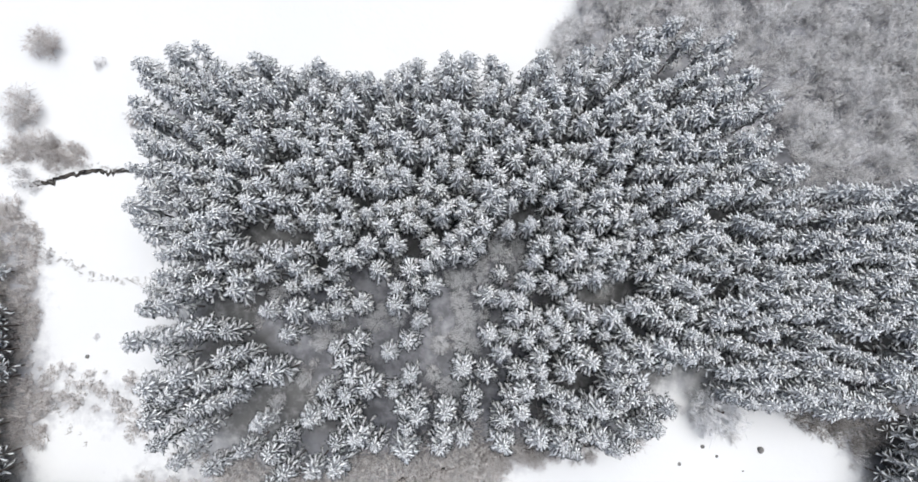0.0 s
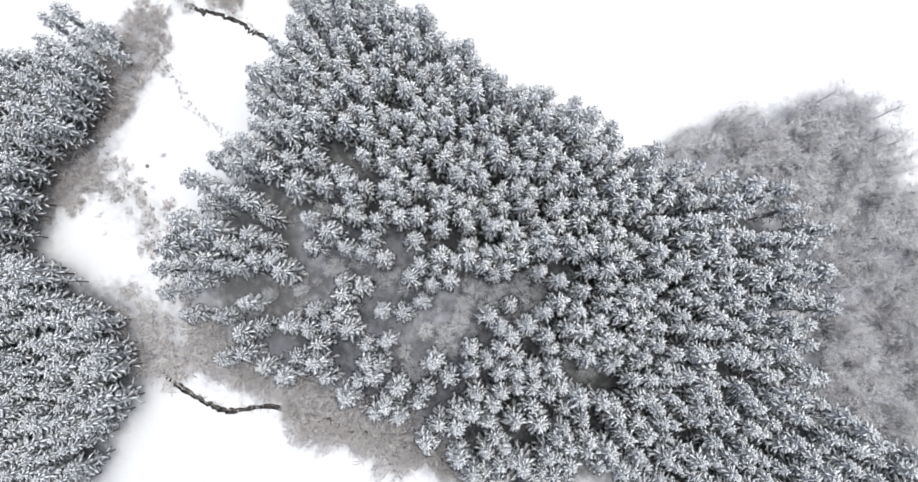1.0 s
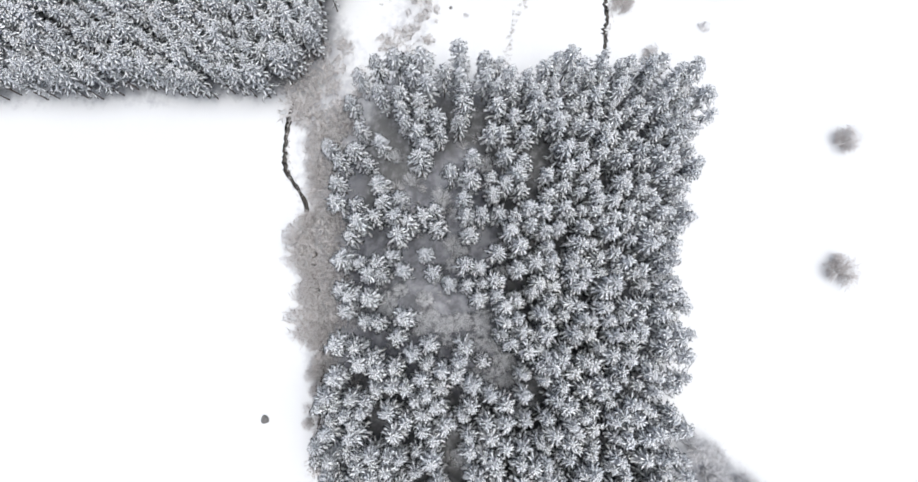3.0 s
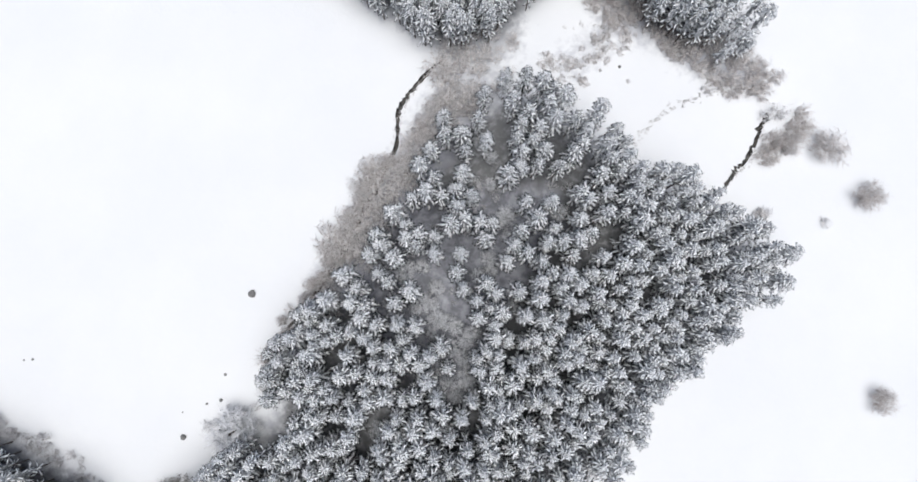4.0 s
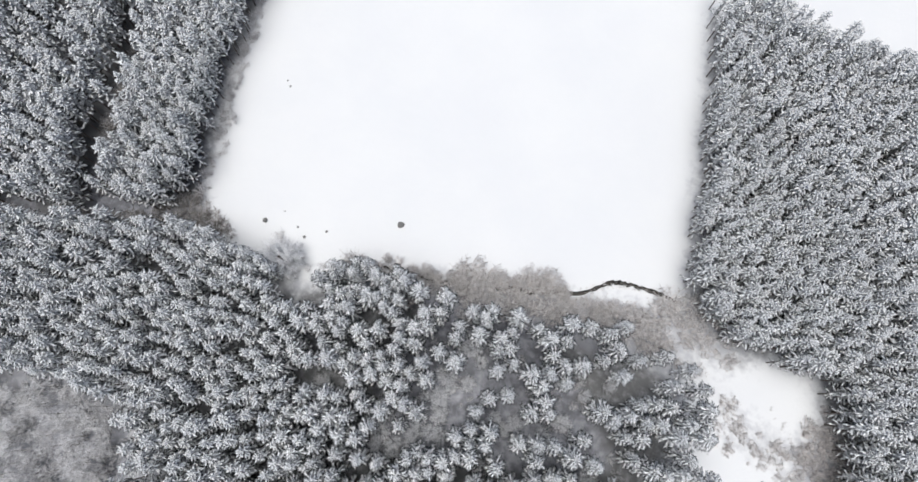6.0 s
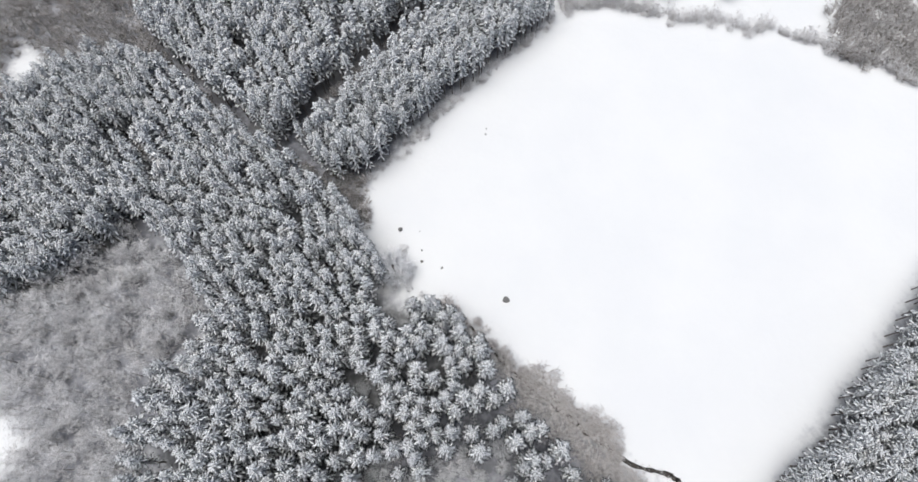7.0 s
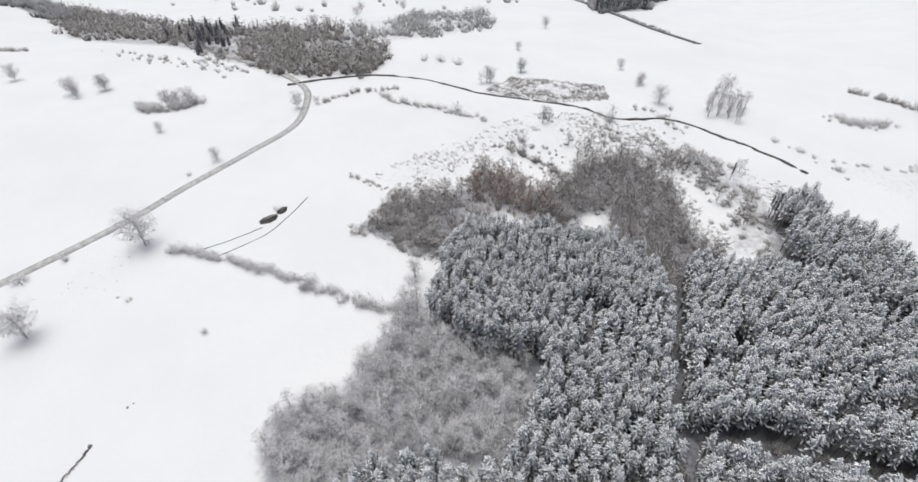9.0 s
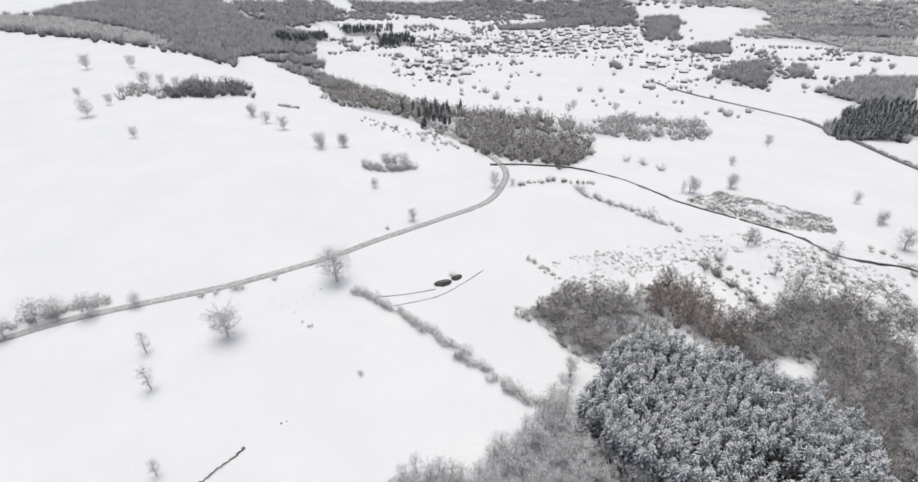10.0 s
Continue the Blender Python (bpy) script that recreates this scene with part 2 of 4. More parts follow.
# ---- plan ----
STAND = [(-56, 31.5), (-51, 34), (-32, 34.5), (-24, 34), (-12, 37.5), (1.5, 39.5), (8, 41), (20, 46), (30.5, 49.5), (37, 47),
         (44, 40), (42, 35.5), (47.5, 29.5), (53.6, 25), (61.3, 26), (76.4, 31.6), (84, 33), (96, 30), (118, 17), (92.4, 7.8), (67, -4.5),
         (47, -9), (38.6, -6), (30.6, -14.5), (21.6, -17), (10.6, -18), (1.2, -21), (-8, -22), (-15, -25.5), (-26, -26.5), (-39, -27),
         (-43.5, -23.5), (-46, -15), (-48, -1), (-52.5, 14)]
BLOCK = [(82, 41), (78.5, 48), (77, 56), (77.5, 68), (93, 76), (111, 80), (122, 61), (131, 40), (131, 32), (127, 25), (119, 18), (97, 31), (85, 35)]
STRIP_A = [(72, -8), (69, -14), (77, -33), (83.5, -56), (88.5, -75), (92, -84), (97, -80.5), (105, -61), (97, -39), (82, -5)]
STRIP_B = [(87, 3), (93, -13), (100.5, -32), (110, -60), (114, -70), (123, -76), (121, -40), (112, -18), (100, 5), (93, 6.5)]
BIG = [(104, 8), (120, 14), (134, 18), (150, -2), (155, -14), (150, -36), (142, -62), (134, -84), (126, -80), (123, -62), (124, -40), (115, -18)]
BACK = [(154, -19), (167, -3), (178, -1.5), (187, 7), (196, -4), (183, -12), (184, -24), (169, -66), (164, -77), (157, -103), (140, -100),
        (130, -83), (126, -71), (142, -63), (153, -38)]
SOUTH = [(-20, -100), (-29.5, -66), (-35, -44), (-46, -38), (-58, -39.5), (-65, -41), (-71, -30), (-73, -16), (-78, -6), (-86, -14), (-90, -28),
         (-96, -55), (-104, -112), (-14, -116)]
CLEARING = [(-36, -6), (-30.4, 1.2), (-18, 5), (-12.5, 6.5), (1.8, 10), (8.6, 15.8), (11.9, 14.8), (11, 8), (13.5, 1), (13.7, -7), (9, -14.7), (3, -21), (-6, -22.5), (-13, -20), (-20, -17), (-29, -12.5)]
BARE_WOOD = [(6, 44), (20, 50), (32, 52), (39, 50), (47, 41), (50, 33), (55, 28), (62, 29), (76, 34), (84, 38), (80, 45), (77, 53), (77, 70), (80, 75),
             (92, 86), (83, 81), (69, 76), (58, 73.5), (47, 70), (40, 76), (33, 80), (26, 75), (20, 66), (14, 58)]
MOOR = [(134, 100), (158, 112), (197, 106), (194, 78), (205, 50), (210, 10), (190, -2), (165, 24), (145, 30), (135, 45), (125, 64), (124, 84)]
MOOR_WOOD = [(140, 74), (164.5, 72), (176, 74), (193, 63), (190, 52), (184, 40), (165, 27), (155, 11), (137, 14), (122, 18), (130, 26), (134, 34), (136, 46), (146, 46), (156, 51), (146, 57), (136, 56), (136, 64)]
NOOK = [(156, 8), (166, 14), (176, 12), (190, 8), (196, 0), (184, -8), (176, -2), (166, -1)]
LARCHES = [(129, 93), (138, 101), (151, 101), (151, 87), (147, 74), (140, 62), (134, 72)]
MOOR_BAND = [(195, 50), (199, 38), (190, 26), (181, 9), (190, 4), (203, 14), (215, 29), (216, 42), (207, 53)]
HEATH_LAND = [(174, 87), (207, 101), (231, 90), (242, 62), (227, 51), (202, 60)]
SCRUB = [(94, 113), (113, 114), (134, 100), (122, 82), (111, 84), (97, 84)]
EDGE = [(-34, -40), (-24, -38), (-16, -34), (-11, -34), (-3, -31.5), (5, -28), (13, -24.5), (24, -19.5), (30, -16.5), (22, -15), (8, -19), (-8, -23), (-24, -28), (-38, -30)]
RIDES = [(62, -7), (68, -15), (90, -40), (106, -64), (124, -66), (150, -42), (158, -16), (150, 8), (140, 28), (120, 30), (100, 32)]
END_CLUMP = [(102, -91), (108, -90), (114, -102), (116, -117), (109, -114), (103, -103)]
END_SCRUB = [(93, -87), (101, -88), (103, -104), (109, -116), (98, -118), (86, -108), (87, -100)]
heath = [(203, 142), (214.9, 142), (230, 141), (250, 99), (236, 89), (216, 108)]
ROUGH = [(120, 104), (116, 134), (150, 128), (200, 112), (225, 80), (212, 0), (190, 0), (196, 60), (190, 100), (150, 110)]
VALLEY = [(129, 440), (171, 599), (205, 570), (216, 486), (206, 372), (228, 323), (250, 318), (240, 270), (225, 238), (209, 213), (181, 202), (167, 228), (156, 261), (160, 344)]
MARSH = [(246, 22), (244, -9), (252, -31), (276, -45), (318, -85), (321, -107), (266, -99), (250, -78), (227, -32), (231, -11)]
BAND = [(255, 312), (326, 275), (369, 254), (330, 224), (308, 210), (265, 220), (230, 240)]


CORNER = [(-31, -38.5), (-36, -42), (-45, -39.5), (-52, -38), (-50, -32), (-40, -31)]
BANK = [(-50, -27), (-58, -28), (-67, -27), (-74, -21), (-74, -16), (-63, -20), (-51, -20)]
FLANK = [(-68, -36), (-69, -26), (-72, -19), (-71, -10), (-76, 0), (-80, 8), (-87, 8), (-84, -4), (-80, -10), (-77, -20), (-74, -34)]
PLATEAU = [(-300, 1080), (-147, 972), (-78, 905), (-14, 799), (31, 734), (37, 671), (-15, 700), (-71, 766), (-134, 854), (-300, 990)]
RIDGE = [(-149, 986), (-107, 950), (-62, 1027), (-9, 1075), (160, 1163), (163, 964), (199, 926), (269, 884), (232, 838), (212, 758), (153, 732), (93, 661), (84, 606), (64, 642), (36, 664), (32, 743), (-14, 808), (-78, 910)]
SPUR = [(133, 739), (212, 770), (196, 692), (180, 604), (173, 544), (150, 520), (150, 620), (128, 683)]
HILL = [(14, 455), (20, 485), (75, 492), (72, 450)]
GREY_WOODS = [[(172, 1171), (404, 1299), (371, 1088), (280, 980), (201, 937), (170, 978)], [(447, 1303), (759, 1207), (680, 1131), (526, 1119), (433, 1154)],
              [(759, 1207), (1054, 1030), (994, 940), (848, 787), (760, 824), (812, 919), (735, 1001), (724, 1125)],
              [(849, 758), (949, 837), (1002, 806), (871, 701), (799, 658), (754, 662)], [(661, 451), (746, 492), (784, 476), (733, 415), (660, 387), (648, 412)],
              [(730, 397), (793, 431), (820, 425), (761, 386)], [(763, 590), (814, 603), (852, 581), (792, 536), (754, 549)],
              [(697, 336), (770, 355), (837, 340), (877, 311), (761, 260), (703, 286), (695, 321)], [(607, 900), (784, 887), (745, 832), (597, 864)],
              [(619, 599), (585, 580), (565, 560), (580, 552)], [(1022, 597), (1118, 612), (1226, 463), (1177, 442), (1087, 509)]]
PALE_WOODS = [[(1061, 659), (1166, 437), (1028, 377), (982, 453), (995, 527), (919, 619)], [(1099, 996), (1546, 610), (1301, 497), (1146, 594), (1089, 641), (1199, 753), (1189, 834)]]
FIR_WOODS = [[(316, 964), (434, 998), (406, 926), (306, 906)], [(366, 906), (431, 909), (396, 836), (339, 835)], [(175, 828), (270, 902), (258, 855), (175, 792)], [(445, 192), (609, 272), (708, 289), (747, 254), (579, 186)]]

# ---- ground ----
k = np.arange(-260, 260.1, 2.6)
beyond = 260 + np.cumsum(3 * 1.055 ** np.arange(1, 90))
beyond = beyond[beyond < 4600]
line = np.concatenate([-beyond[::-1], k, beyond])
gx, gy = np.meshgrid(line + 40, line + 40)
gz = ground_z(gx, gy) + rng.normal(0, 0.03, gx.shape)
n = len(line)
idx = np.arange(n * n).reshape(n, n)
a, b, c, d = idx[:-1, :-1].ravel(), idx[:-1, 1:].ravel(), idx[1:, 1:].ravel(), idx[1:, :-1].ravel()
ground_mesh = mesh_of("ground", np.stack([gx, gy, gz], -1).reshape(-1, 3), np.concatenate([np.stack([a, b, c], 1), np.stack([a, c, d], 1)]), SNOW, True)
litter = np.zeros(n * n)
fx, fy = gx.ravel(), gy.ravel()
for plot, amount in ((STAND, 0.75), (BLOCK, 0.75), (STRIP_A, 0.75), (STRIP_B, 0.75), (BIG, 0.75), (BACK, 0.75), (SOUTH, 0.7), (BARE_WOOD, 0.85),
                     (SCRUB, 0.75), (RIDES, 1.0), (MOOR_WOOD, 0.75), (NOOK, 0.5), (BANK, 0.5), (LARCHES, 0.75), (MOOR_BAND, 0.5), (HEATH_LAND, 0.32), (EDGE, 0.6), (CORNER, 0.55), (FLANK, 0.75), (VALLEY, 0.6), (BAND, 0.4), (END_CLUMP, 0.7), (END_SCRUB, 0.5), (heath, 0.4), (ROUGH, 0.28), (MARSH, 0.3)):
    litter = np.maximum(litter, inside(fx, fy, grow(plot, 1.0)) * amount)
for plot in [PLATEAU, RIDGE, SPUR] + GREY_WOODS + PALE_WOODS + FIR_WOODS:
    litter = np.maximum(litter, inside(fx, fy, plot) * 0.85)
litter[inside(fx, fy, CLEARING)] = 1.0
litter = litter.reshape(n, n)
for _ in range(2):
    for axis in (0, 1):
        litter = (np.roll(litter, 1, axis) + 2 * litter + np.roll(litter, -1, axis)) / 4
litter = litter.ravel()
layer = ground_mesh.attributes.new("litter", "FLOAT", "POINT")
layer.data.foreach_set("value", litter.astype(np.float32))
# Dense stands without the clearing: dark litter with canopy shade painted in.
needle_shade = np.zeros(n * n)
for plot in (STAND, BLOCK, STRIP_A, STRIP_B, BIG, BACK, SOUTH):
    needle_shade = np.maximum(needle_shade, inside(fx, fy, grow(plot, -1.5)))
needle_shade[inside(fx, fy, CLEARING)] = 0.0
layer = ground_mesh.attributes.new("shaded_needles", "FLOAT", "POINT")
layer.data.foreach_set("value", needle_shade.astype(np.float32))
tagged(new("ground", ground_mesh), "snow-covered meadows with leaf litter under the woods, shade painted in below the spruces", "ground", kind="structure")


# ---- spruces ----
def finger(sh, p, q, width, rise, mid=None):
    """A tapering snow-capped spray from p to q: a ridge above, needles below."""
    p, q = np.asarray(p, float), np.asarray(q, float)
    d = q - p
    side = np.array((-d[1], d[0], 0.0))
    side *= width / (np.linalg.norm(side) + 1e-9)
    up = np.array((0, 0, rise))
    if mid is None:
        sh.add([p + side - up * 0.5, p + up, p - side - up * 0.5, q], [(0, 1, 3), (1, 2, 3), (2, 0, 3)])
    else:
        sh.add([p + up * 0.5, mid + side - up * 0.6, mid + up * 0.8, mid - side - up * 0.6, q],
               [(0, 2, 1), (0, 3, 2), (0, 1, 3), (1, 2, 4), (2, 3, 4), (3, 1, 4)])


def spruce_crown(seed, whorls, twigs):
    """A unit spruce, 16 m high and 1.8 m in radius: a pointed crown of whorls of narrow drooping snowy sprays round a dark needled heart.
    whorls: rows of depth below the tip, number of boughs and their length. twigs: side sprays on each flank of a bough, -1 for plain boughs."""
    r = np.random.default_rng(seed)
    sh = Shell()
    sh.tube((0, 0, 14.7), (0, 0, 16.15), 0.09, 0.0, 4)
    sh.tube((0, 0, 15.2), (0, 0, 11.2), 0.05, 0.45, 5)
    sh.tube((0, 0, 11.2), (0, 0, 5.6), 0.45, 0.6, 5)
    sag = r.uniform(0.85, 1.2)
    for depth, count, reach in whorls:
        spin = r.uniform(0, 6.3)
        for j in range(count):
            az = spin + (j + r.uniform(-0.4, 0.4)) * 2 * np.pi / count
            ln = reach * r.uniform(0.66, 1.2)
            z = 15.95 - depth + r.uniform(-0.22, 0.22)
            drop = ln * sag * (r.uniform(-0.3, 0.1) if depth < 0.5 else r.uniform(0.0, 0.3) if depth < 1.5 else r.uniform(0.2, 0.5))
            way = np.array((math.cos(az), math.sin(az), 0.0))
            root, tip = way * 0.04 + (0, 0, z), way * ln + (0, 0, z - drop)
            wd = (0.11 + 0.025 * ln) * r.uniform(0.8, 1.25)
            if twigs < 0:
                finger(sh, root, tip, wd * 1.8, 0.06, way * ln * 0.6 + (0, 0, z - drop * 0.42))
                continue
            mid = way * ln * 0.6 + (0, 0, z - drop * 0.42)
            finger(sh, root, tip, wd * (1.15 if twigs > 1 else 1.35), 0.06, mid)
            if ln > 0.6:
                for sgn in (-1, 1):
                    for q in range(twigs):
                        at = 0.35 + 0.4 * (q + r.uniform(0, 1)) / twigs
                        e = az + sgn * r.uniform(0.28, 0.58)
                        l2 = ln * r.uniform(0.4, 0.58) * (1.2 - 0.6 * at)
                        base = mid + (tip - mid) * (at - 0.6) / 0.4 if at > 0.6 else root + (mid - root) * at / 0.6
                        finger(sh, base, base + (math.cos(e) * l2, math.sin(e) * l2, -l2 * r.uniform(0.2, 0.5)), wd * 0.9, 0.05)
    return sh.arrays()


NEAR_WHORLS = [(0.25, 6, 0.7), (0.65, 7, 1.1), (1.2, 8, 1.45), (1.95, 9, 1.75), (2.9, 9, 1.98), (4.1, 9, 2.12), (5.6, 8, 2.2), (7.6, 7, 2.2), (9.6, 5, 2.0), (11.8, 5, 1.8)]
MID_WHORLS = [(0.25, 5, 0.6), (0.7, 7, 0.95), (1.3, 8, 1.28), (2.1, 9, 1.58), (3.1, 9, 1.82), (4.4, 8, 2.0), (6.2, 6, 2.1), (9.6, 5, 2.0), (11.8, 5, 1.8)]
FAR_WHORLS = [(0.3, 5, 0.55), (0.8, 6, 0.9), (1.4, 7, 1.2), (2.2, 8, 1.5), (3.3, 7, 1.75), (4.8, 6, 1.95), (7.0, 5, 2.05), (9.8, 4, 2.0)]


def tree_trunk(height, radius):
    sh = Shell()
    sh.tube((0, 0, -0.3), (0, 0, height * 0.5), radius, radius * 0.6, 7)
    sh.tube((0, 0, height * 0.5), (0, 0, height * 0.95), radius * 0.6, 0.03, 6)
    return sh.arrays()


NEAR = [spruce_crown(s, NEAR_WHORLS, 2) for s in (1, 2, 3, 4)]
FAR = [spruce_crown(s, MID_WHORLS, 1) for s in (11, 12, 13)] + [spruce_crown(s, FAR_WHORLS, -1) for s in (14, 15, 16)]
near_mesh = [mesh_of("spruce_crown", *u, SPRUCE) for u in NEAR]
trunk_mesh = mesh_of("spruce_trunk", *tree_trunk(15, 0.17), BARK)
masters = []
for me in near_mesh:
    t = thing("spruce", "tall spruce heavy with fresh snow in a plantation", "tree", "spruces of the plantation")
    part("trunk", trunk_mesh, t)
    part("crown", me, t, "snow-laden drooping boughs")
    masters.append(t)

# Trees round the clearing, by side: x, y.
WEST_TREES = [(-38.4, -27.2), (-41.2, -24.5), (-35.9, -22.5), (-33.0, -27.2), (-43.3, -22.0), (-43.4, -19.7), (-43.9, -17.1), (-41.1, -18.0), (-29.3, -24.5), (-25.1, -24.5), (-36.8, -19.5), (-34.4, -18.7), (-37.0, -15.8), (-40.1, -15.0), (-42.9, -12.9), (-43.0, -9.6), (-32.0, -17.2), (-34.3, -14.8), (-34.4, -12.0), (-31.0, -14.5), (-31.9, -10.9), (-28.9, -12.5), (-26.2, -13.0), (-40.0, -8.2), (-37.6, -7.8), (-34.9, -8.0), (-44.0, -5.5), (-45.8, -10.3), (-46.6, -6.1), (-39.2, -1.8), (-42.9, -2.8), (-27.5, -20.6), (-23.4, -21.7), (-24.5, -29.4), (-22.7, -26.6), (-19.0, -26.2), (-15.0, -24.7), (-20.2, -18.8), (-15.5, -21.2), (-10.1, -21.2), (-14.7, -17.9), (-17.4, -17.1), (-18.8, -14.4), (-12.6, -20.2), (-34.3, -1.9), (-38.2, 1.5)]
MIDDLE_TREES = [(-6.0, -21.2), (-5.9, -17.9), (-1.1, -20.0), (-0.1, -18.1), (2.4, -18.3), (-0.8, -14.9), (-6.9, -15.0), (-8.5, -13.0), (-5.2, -13.8), (-6.6, -10.5), (-4.5, -15.7), (-15.3, -14.7), (-12.5, -13.0), (-14.8, -11.7), (-16.4, -9.6), (-18.3, -8.0), (-15.5, -6.6), (-10.3, -7.3), (-7.3, -5.3), (-6.4, -2.0), (-9.8, -0.5), (-10.5, 2.1), (-6.7, 0.8), (-7.9, 3.2), (-8.7, 4.9), (-5.1, 3.4), (-6.7, 6.1), (3.5, -14.2), (3.4, -12.2), (1.4, -8.1), (4.6, -8.2), (7.8, -14.9), (8.8, -11.8), (10.8, -13.5), (11.0, -10.1), (9.2, -7.6), (6.7, -5.4), (4.6, -3.0)]
NORTH_TREES = [(-25.4, -6.7), (-29.3, -4.0), (-25.2, -3.4), (-26.2, 0.2), (-21.0, -3.3), (-23.7, 1.4), (-18.7, -2.2), (-15.7, -1.1), (-19.2, 0.3), (-20.3, 2.9), (-25.5, 2.9), (-25.3, 5.7), (-30.9, 1.8), (-30.1, 4.9), (-34.4, 0.3), (-29.3, 9.6), (-34.9, 4.3), (-27.9, 4.4), (-13.7, 4.2), (-17.9, 5.9), (-15.4, 7.7), (-22.1, 7.7), (-20.1, 5.4), (-19.8, 9.1), (-22.4, 10.4), (-25.7, 10.5), (-27.7, 12.9), (-11.9, 8.6), (-13.8, 10.9), (-16.4, 12.5), (-18.9, 11.3), (-20.1, 13.7), (-24.1, 13.8), (7.4, -2.8), (13.4, -9.6)]
EAST_TREES = [(12.3, -7.0), (12.1, -5.3), (10.1, -2.5), (16.4, -6.4), (13.6, -3.0), (17.1, -3.4), (12.6, -1.1), (10.7, 0.4), (8.2, -0.2), (8.2, 2.4), (5.9, 2.7), (3.4, 2.6), (4.8, 6.5), (13.7, 1.0), (15.9, -1.1), (9.1, 5.4), (18.2, -0.5), (12.2, 6.1), (14.2, 5.4), (16.4, 2.9), (18.7, 1.6), (21.3, -0.7), (10.0, 8.8), (10.7, 11.2), (8.2, 14.3), (13.9, 9.2), (17.0, 6.8), (13.5, 12.2), (16.4, 10.4), (22.0, 1.8), (24.3, -0.1), (12.2, 15.2), (19.1, 10.5), (19.4, 7.8), (16.9, 13.2), (22.8, 8.9), (24.9, 3.7), (27.3, 4.4), (-2.7, 8.5), (-0.2, 8.3), (-5.1, 7.7), (-3.4, 10.6), (1.0, 10.4), (-1.5, 11.6), (1.2, 12.8), (0.6, 14.8), (5.0, 13.5), (3.0, 15.7), (5.0, 17.3), (7.7, 19.3), (5.3, 19.9), (15.4, -10.3), (19.7, -5.0), (22.9, -3.3)]
CORE = [(-39.2, -29.4), (-46, -16.2), (-48, -5.1), (-41.3, 1.3), (-27.8, 14.3), (-18.8, 15.2), (-6.2, 9), (7, 21), (29.5, 4.7), (18.9, -10), (9.1, -17.4), (1.6, -21.7), (-5.5, -23.9), (-14.1, -27.7), (-24.4, -31.8), (-32.1, -31)]
SAPLINGS = [(-0.3, -12.9), (-3.3, -11.1), (-0.3, -4.1), (1.8, -5.9), (-2.9, -6.2), (-0.8, 2.2), (1.1, -1.6), (-0.1, 0.4), (-0.6, 5.3), (-2.5, 4.8), (4.7, 10.3), (8.0, 9.9), (7.8, 12.2), (4.1, 11.6), (2.1, 7.2), (10.5, 17.9), (-13.2, -1.8), (-10.3, -2.8), (-14.2, -3.9), (-20.0, -8.0), (-22.5, -8.0), (-20.1, -4.6), (-24.4, -15.0), (-11.4, 6.2), (23.0, 6.5), (12.7, 14.6), (-31.1, -1.5), (-28.0, -18.9), (1.1, -11.1), (2.5, 4.4), (3.7, -0.2), (2.1, 9.0), (22.5, 7.6)]
near_rows, far_rows = [], []
for x, y in WEST_TREES + MIDDLE_TREES + NORTH_TREES + EAST_TREES:
    near_rows.append((x, y, rng.uniform(0.83, 0.97), rng.uniform(0.78, 1.12)))
HOLLOW = [(35, -11.5), (29.5, -8), (31.5, -2.8), (38.5, -3), (40, -9)]
dense = planted(grow(STAND, 0.9), 2.55, 0.2, 0.42, (CORE, HOLLOW))
dense = np.array([p for p in dense if noise.noise(Vector((p[0] * 0.16, p[1] * 0.16, 4.0))) < 0.52])
order = np.hypot(dense[:, 0] - 2, dense[:, 1] + 2).argsort()
for rank, i in enumerate(order):
    x, y = dense[i]
    row = (x, y, rng.uniform(0.78, 1.0), rng.uniform(0.8, 1.12))
    (near_rows if len(near_rows) < 300 else far_rows).append(row)
RIDE_LINES = [[(60, -8), (79.5, -0.6), (95.8, 7.1), (116.2, 14.1), (130, 18)], [(109, -56), (101.7, -32.6), (95.9, -16.8), (86, -4)], [(158, -10), (151, -27), (146, -38), (139, -46), (138.5, -61), (133, -77)], [(108, -26), (114.5, -33.5), (121, -42), (127, -56), (124, -66)]]
OPENINGS = [(131.4, -42.8, 4.0), (141.9, -52, 3.5), (116, -3.1, 3.0), (103.5, 33, 4.0), (156.6, -83.9, 4.0), (148.3, -90.2, 4.5), (128, -75, 3.5)]


def open_ground(x, y):
    """True on the rides and in the small openings of the stands."""
    for line_, half in zip(RIDE_LINES, (2.3, 1.6, 1.9, 1.7)):
        for (x0, y0), (x1, y1) in zip(line_, line_[1:]):
            u = max(0.0, min(1.0, ((x - x0) * (x1 - x0) + (y - y0) * (y1 - y0)) / ((x1 - x0) ** 2 + (y1 - y0) ** 2)))
            if math.hypot(x - x0 - u * (x1 - x0), y - y0 - u * (y1 - y0)) < half:
                return True
    return any(math.hypot(x - a_, y - b_) < q_ for a_, b_, q_ in OPENINGS)


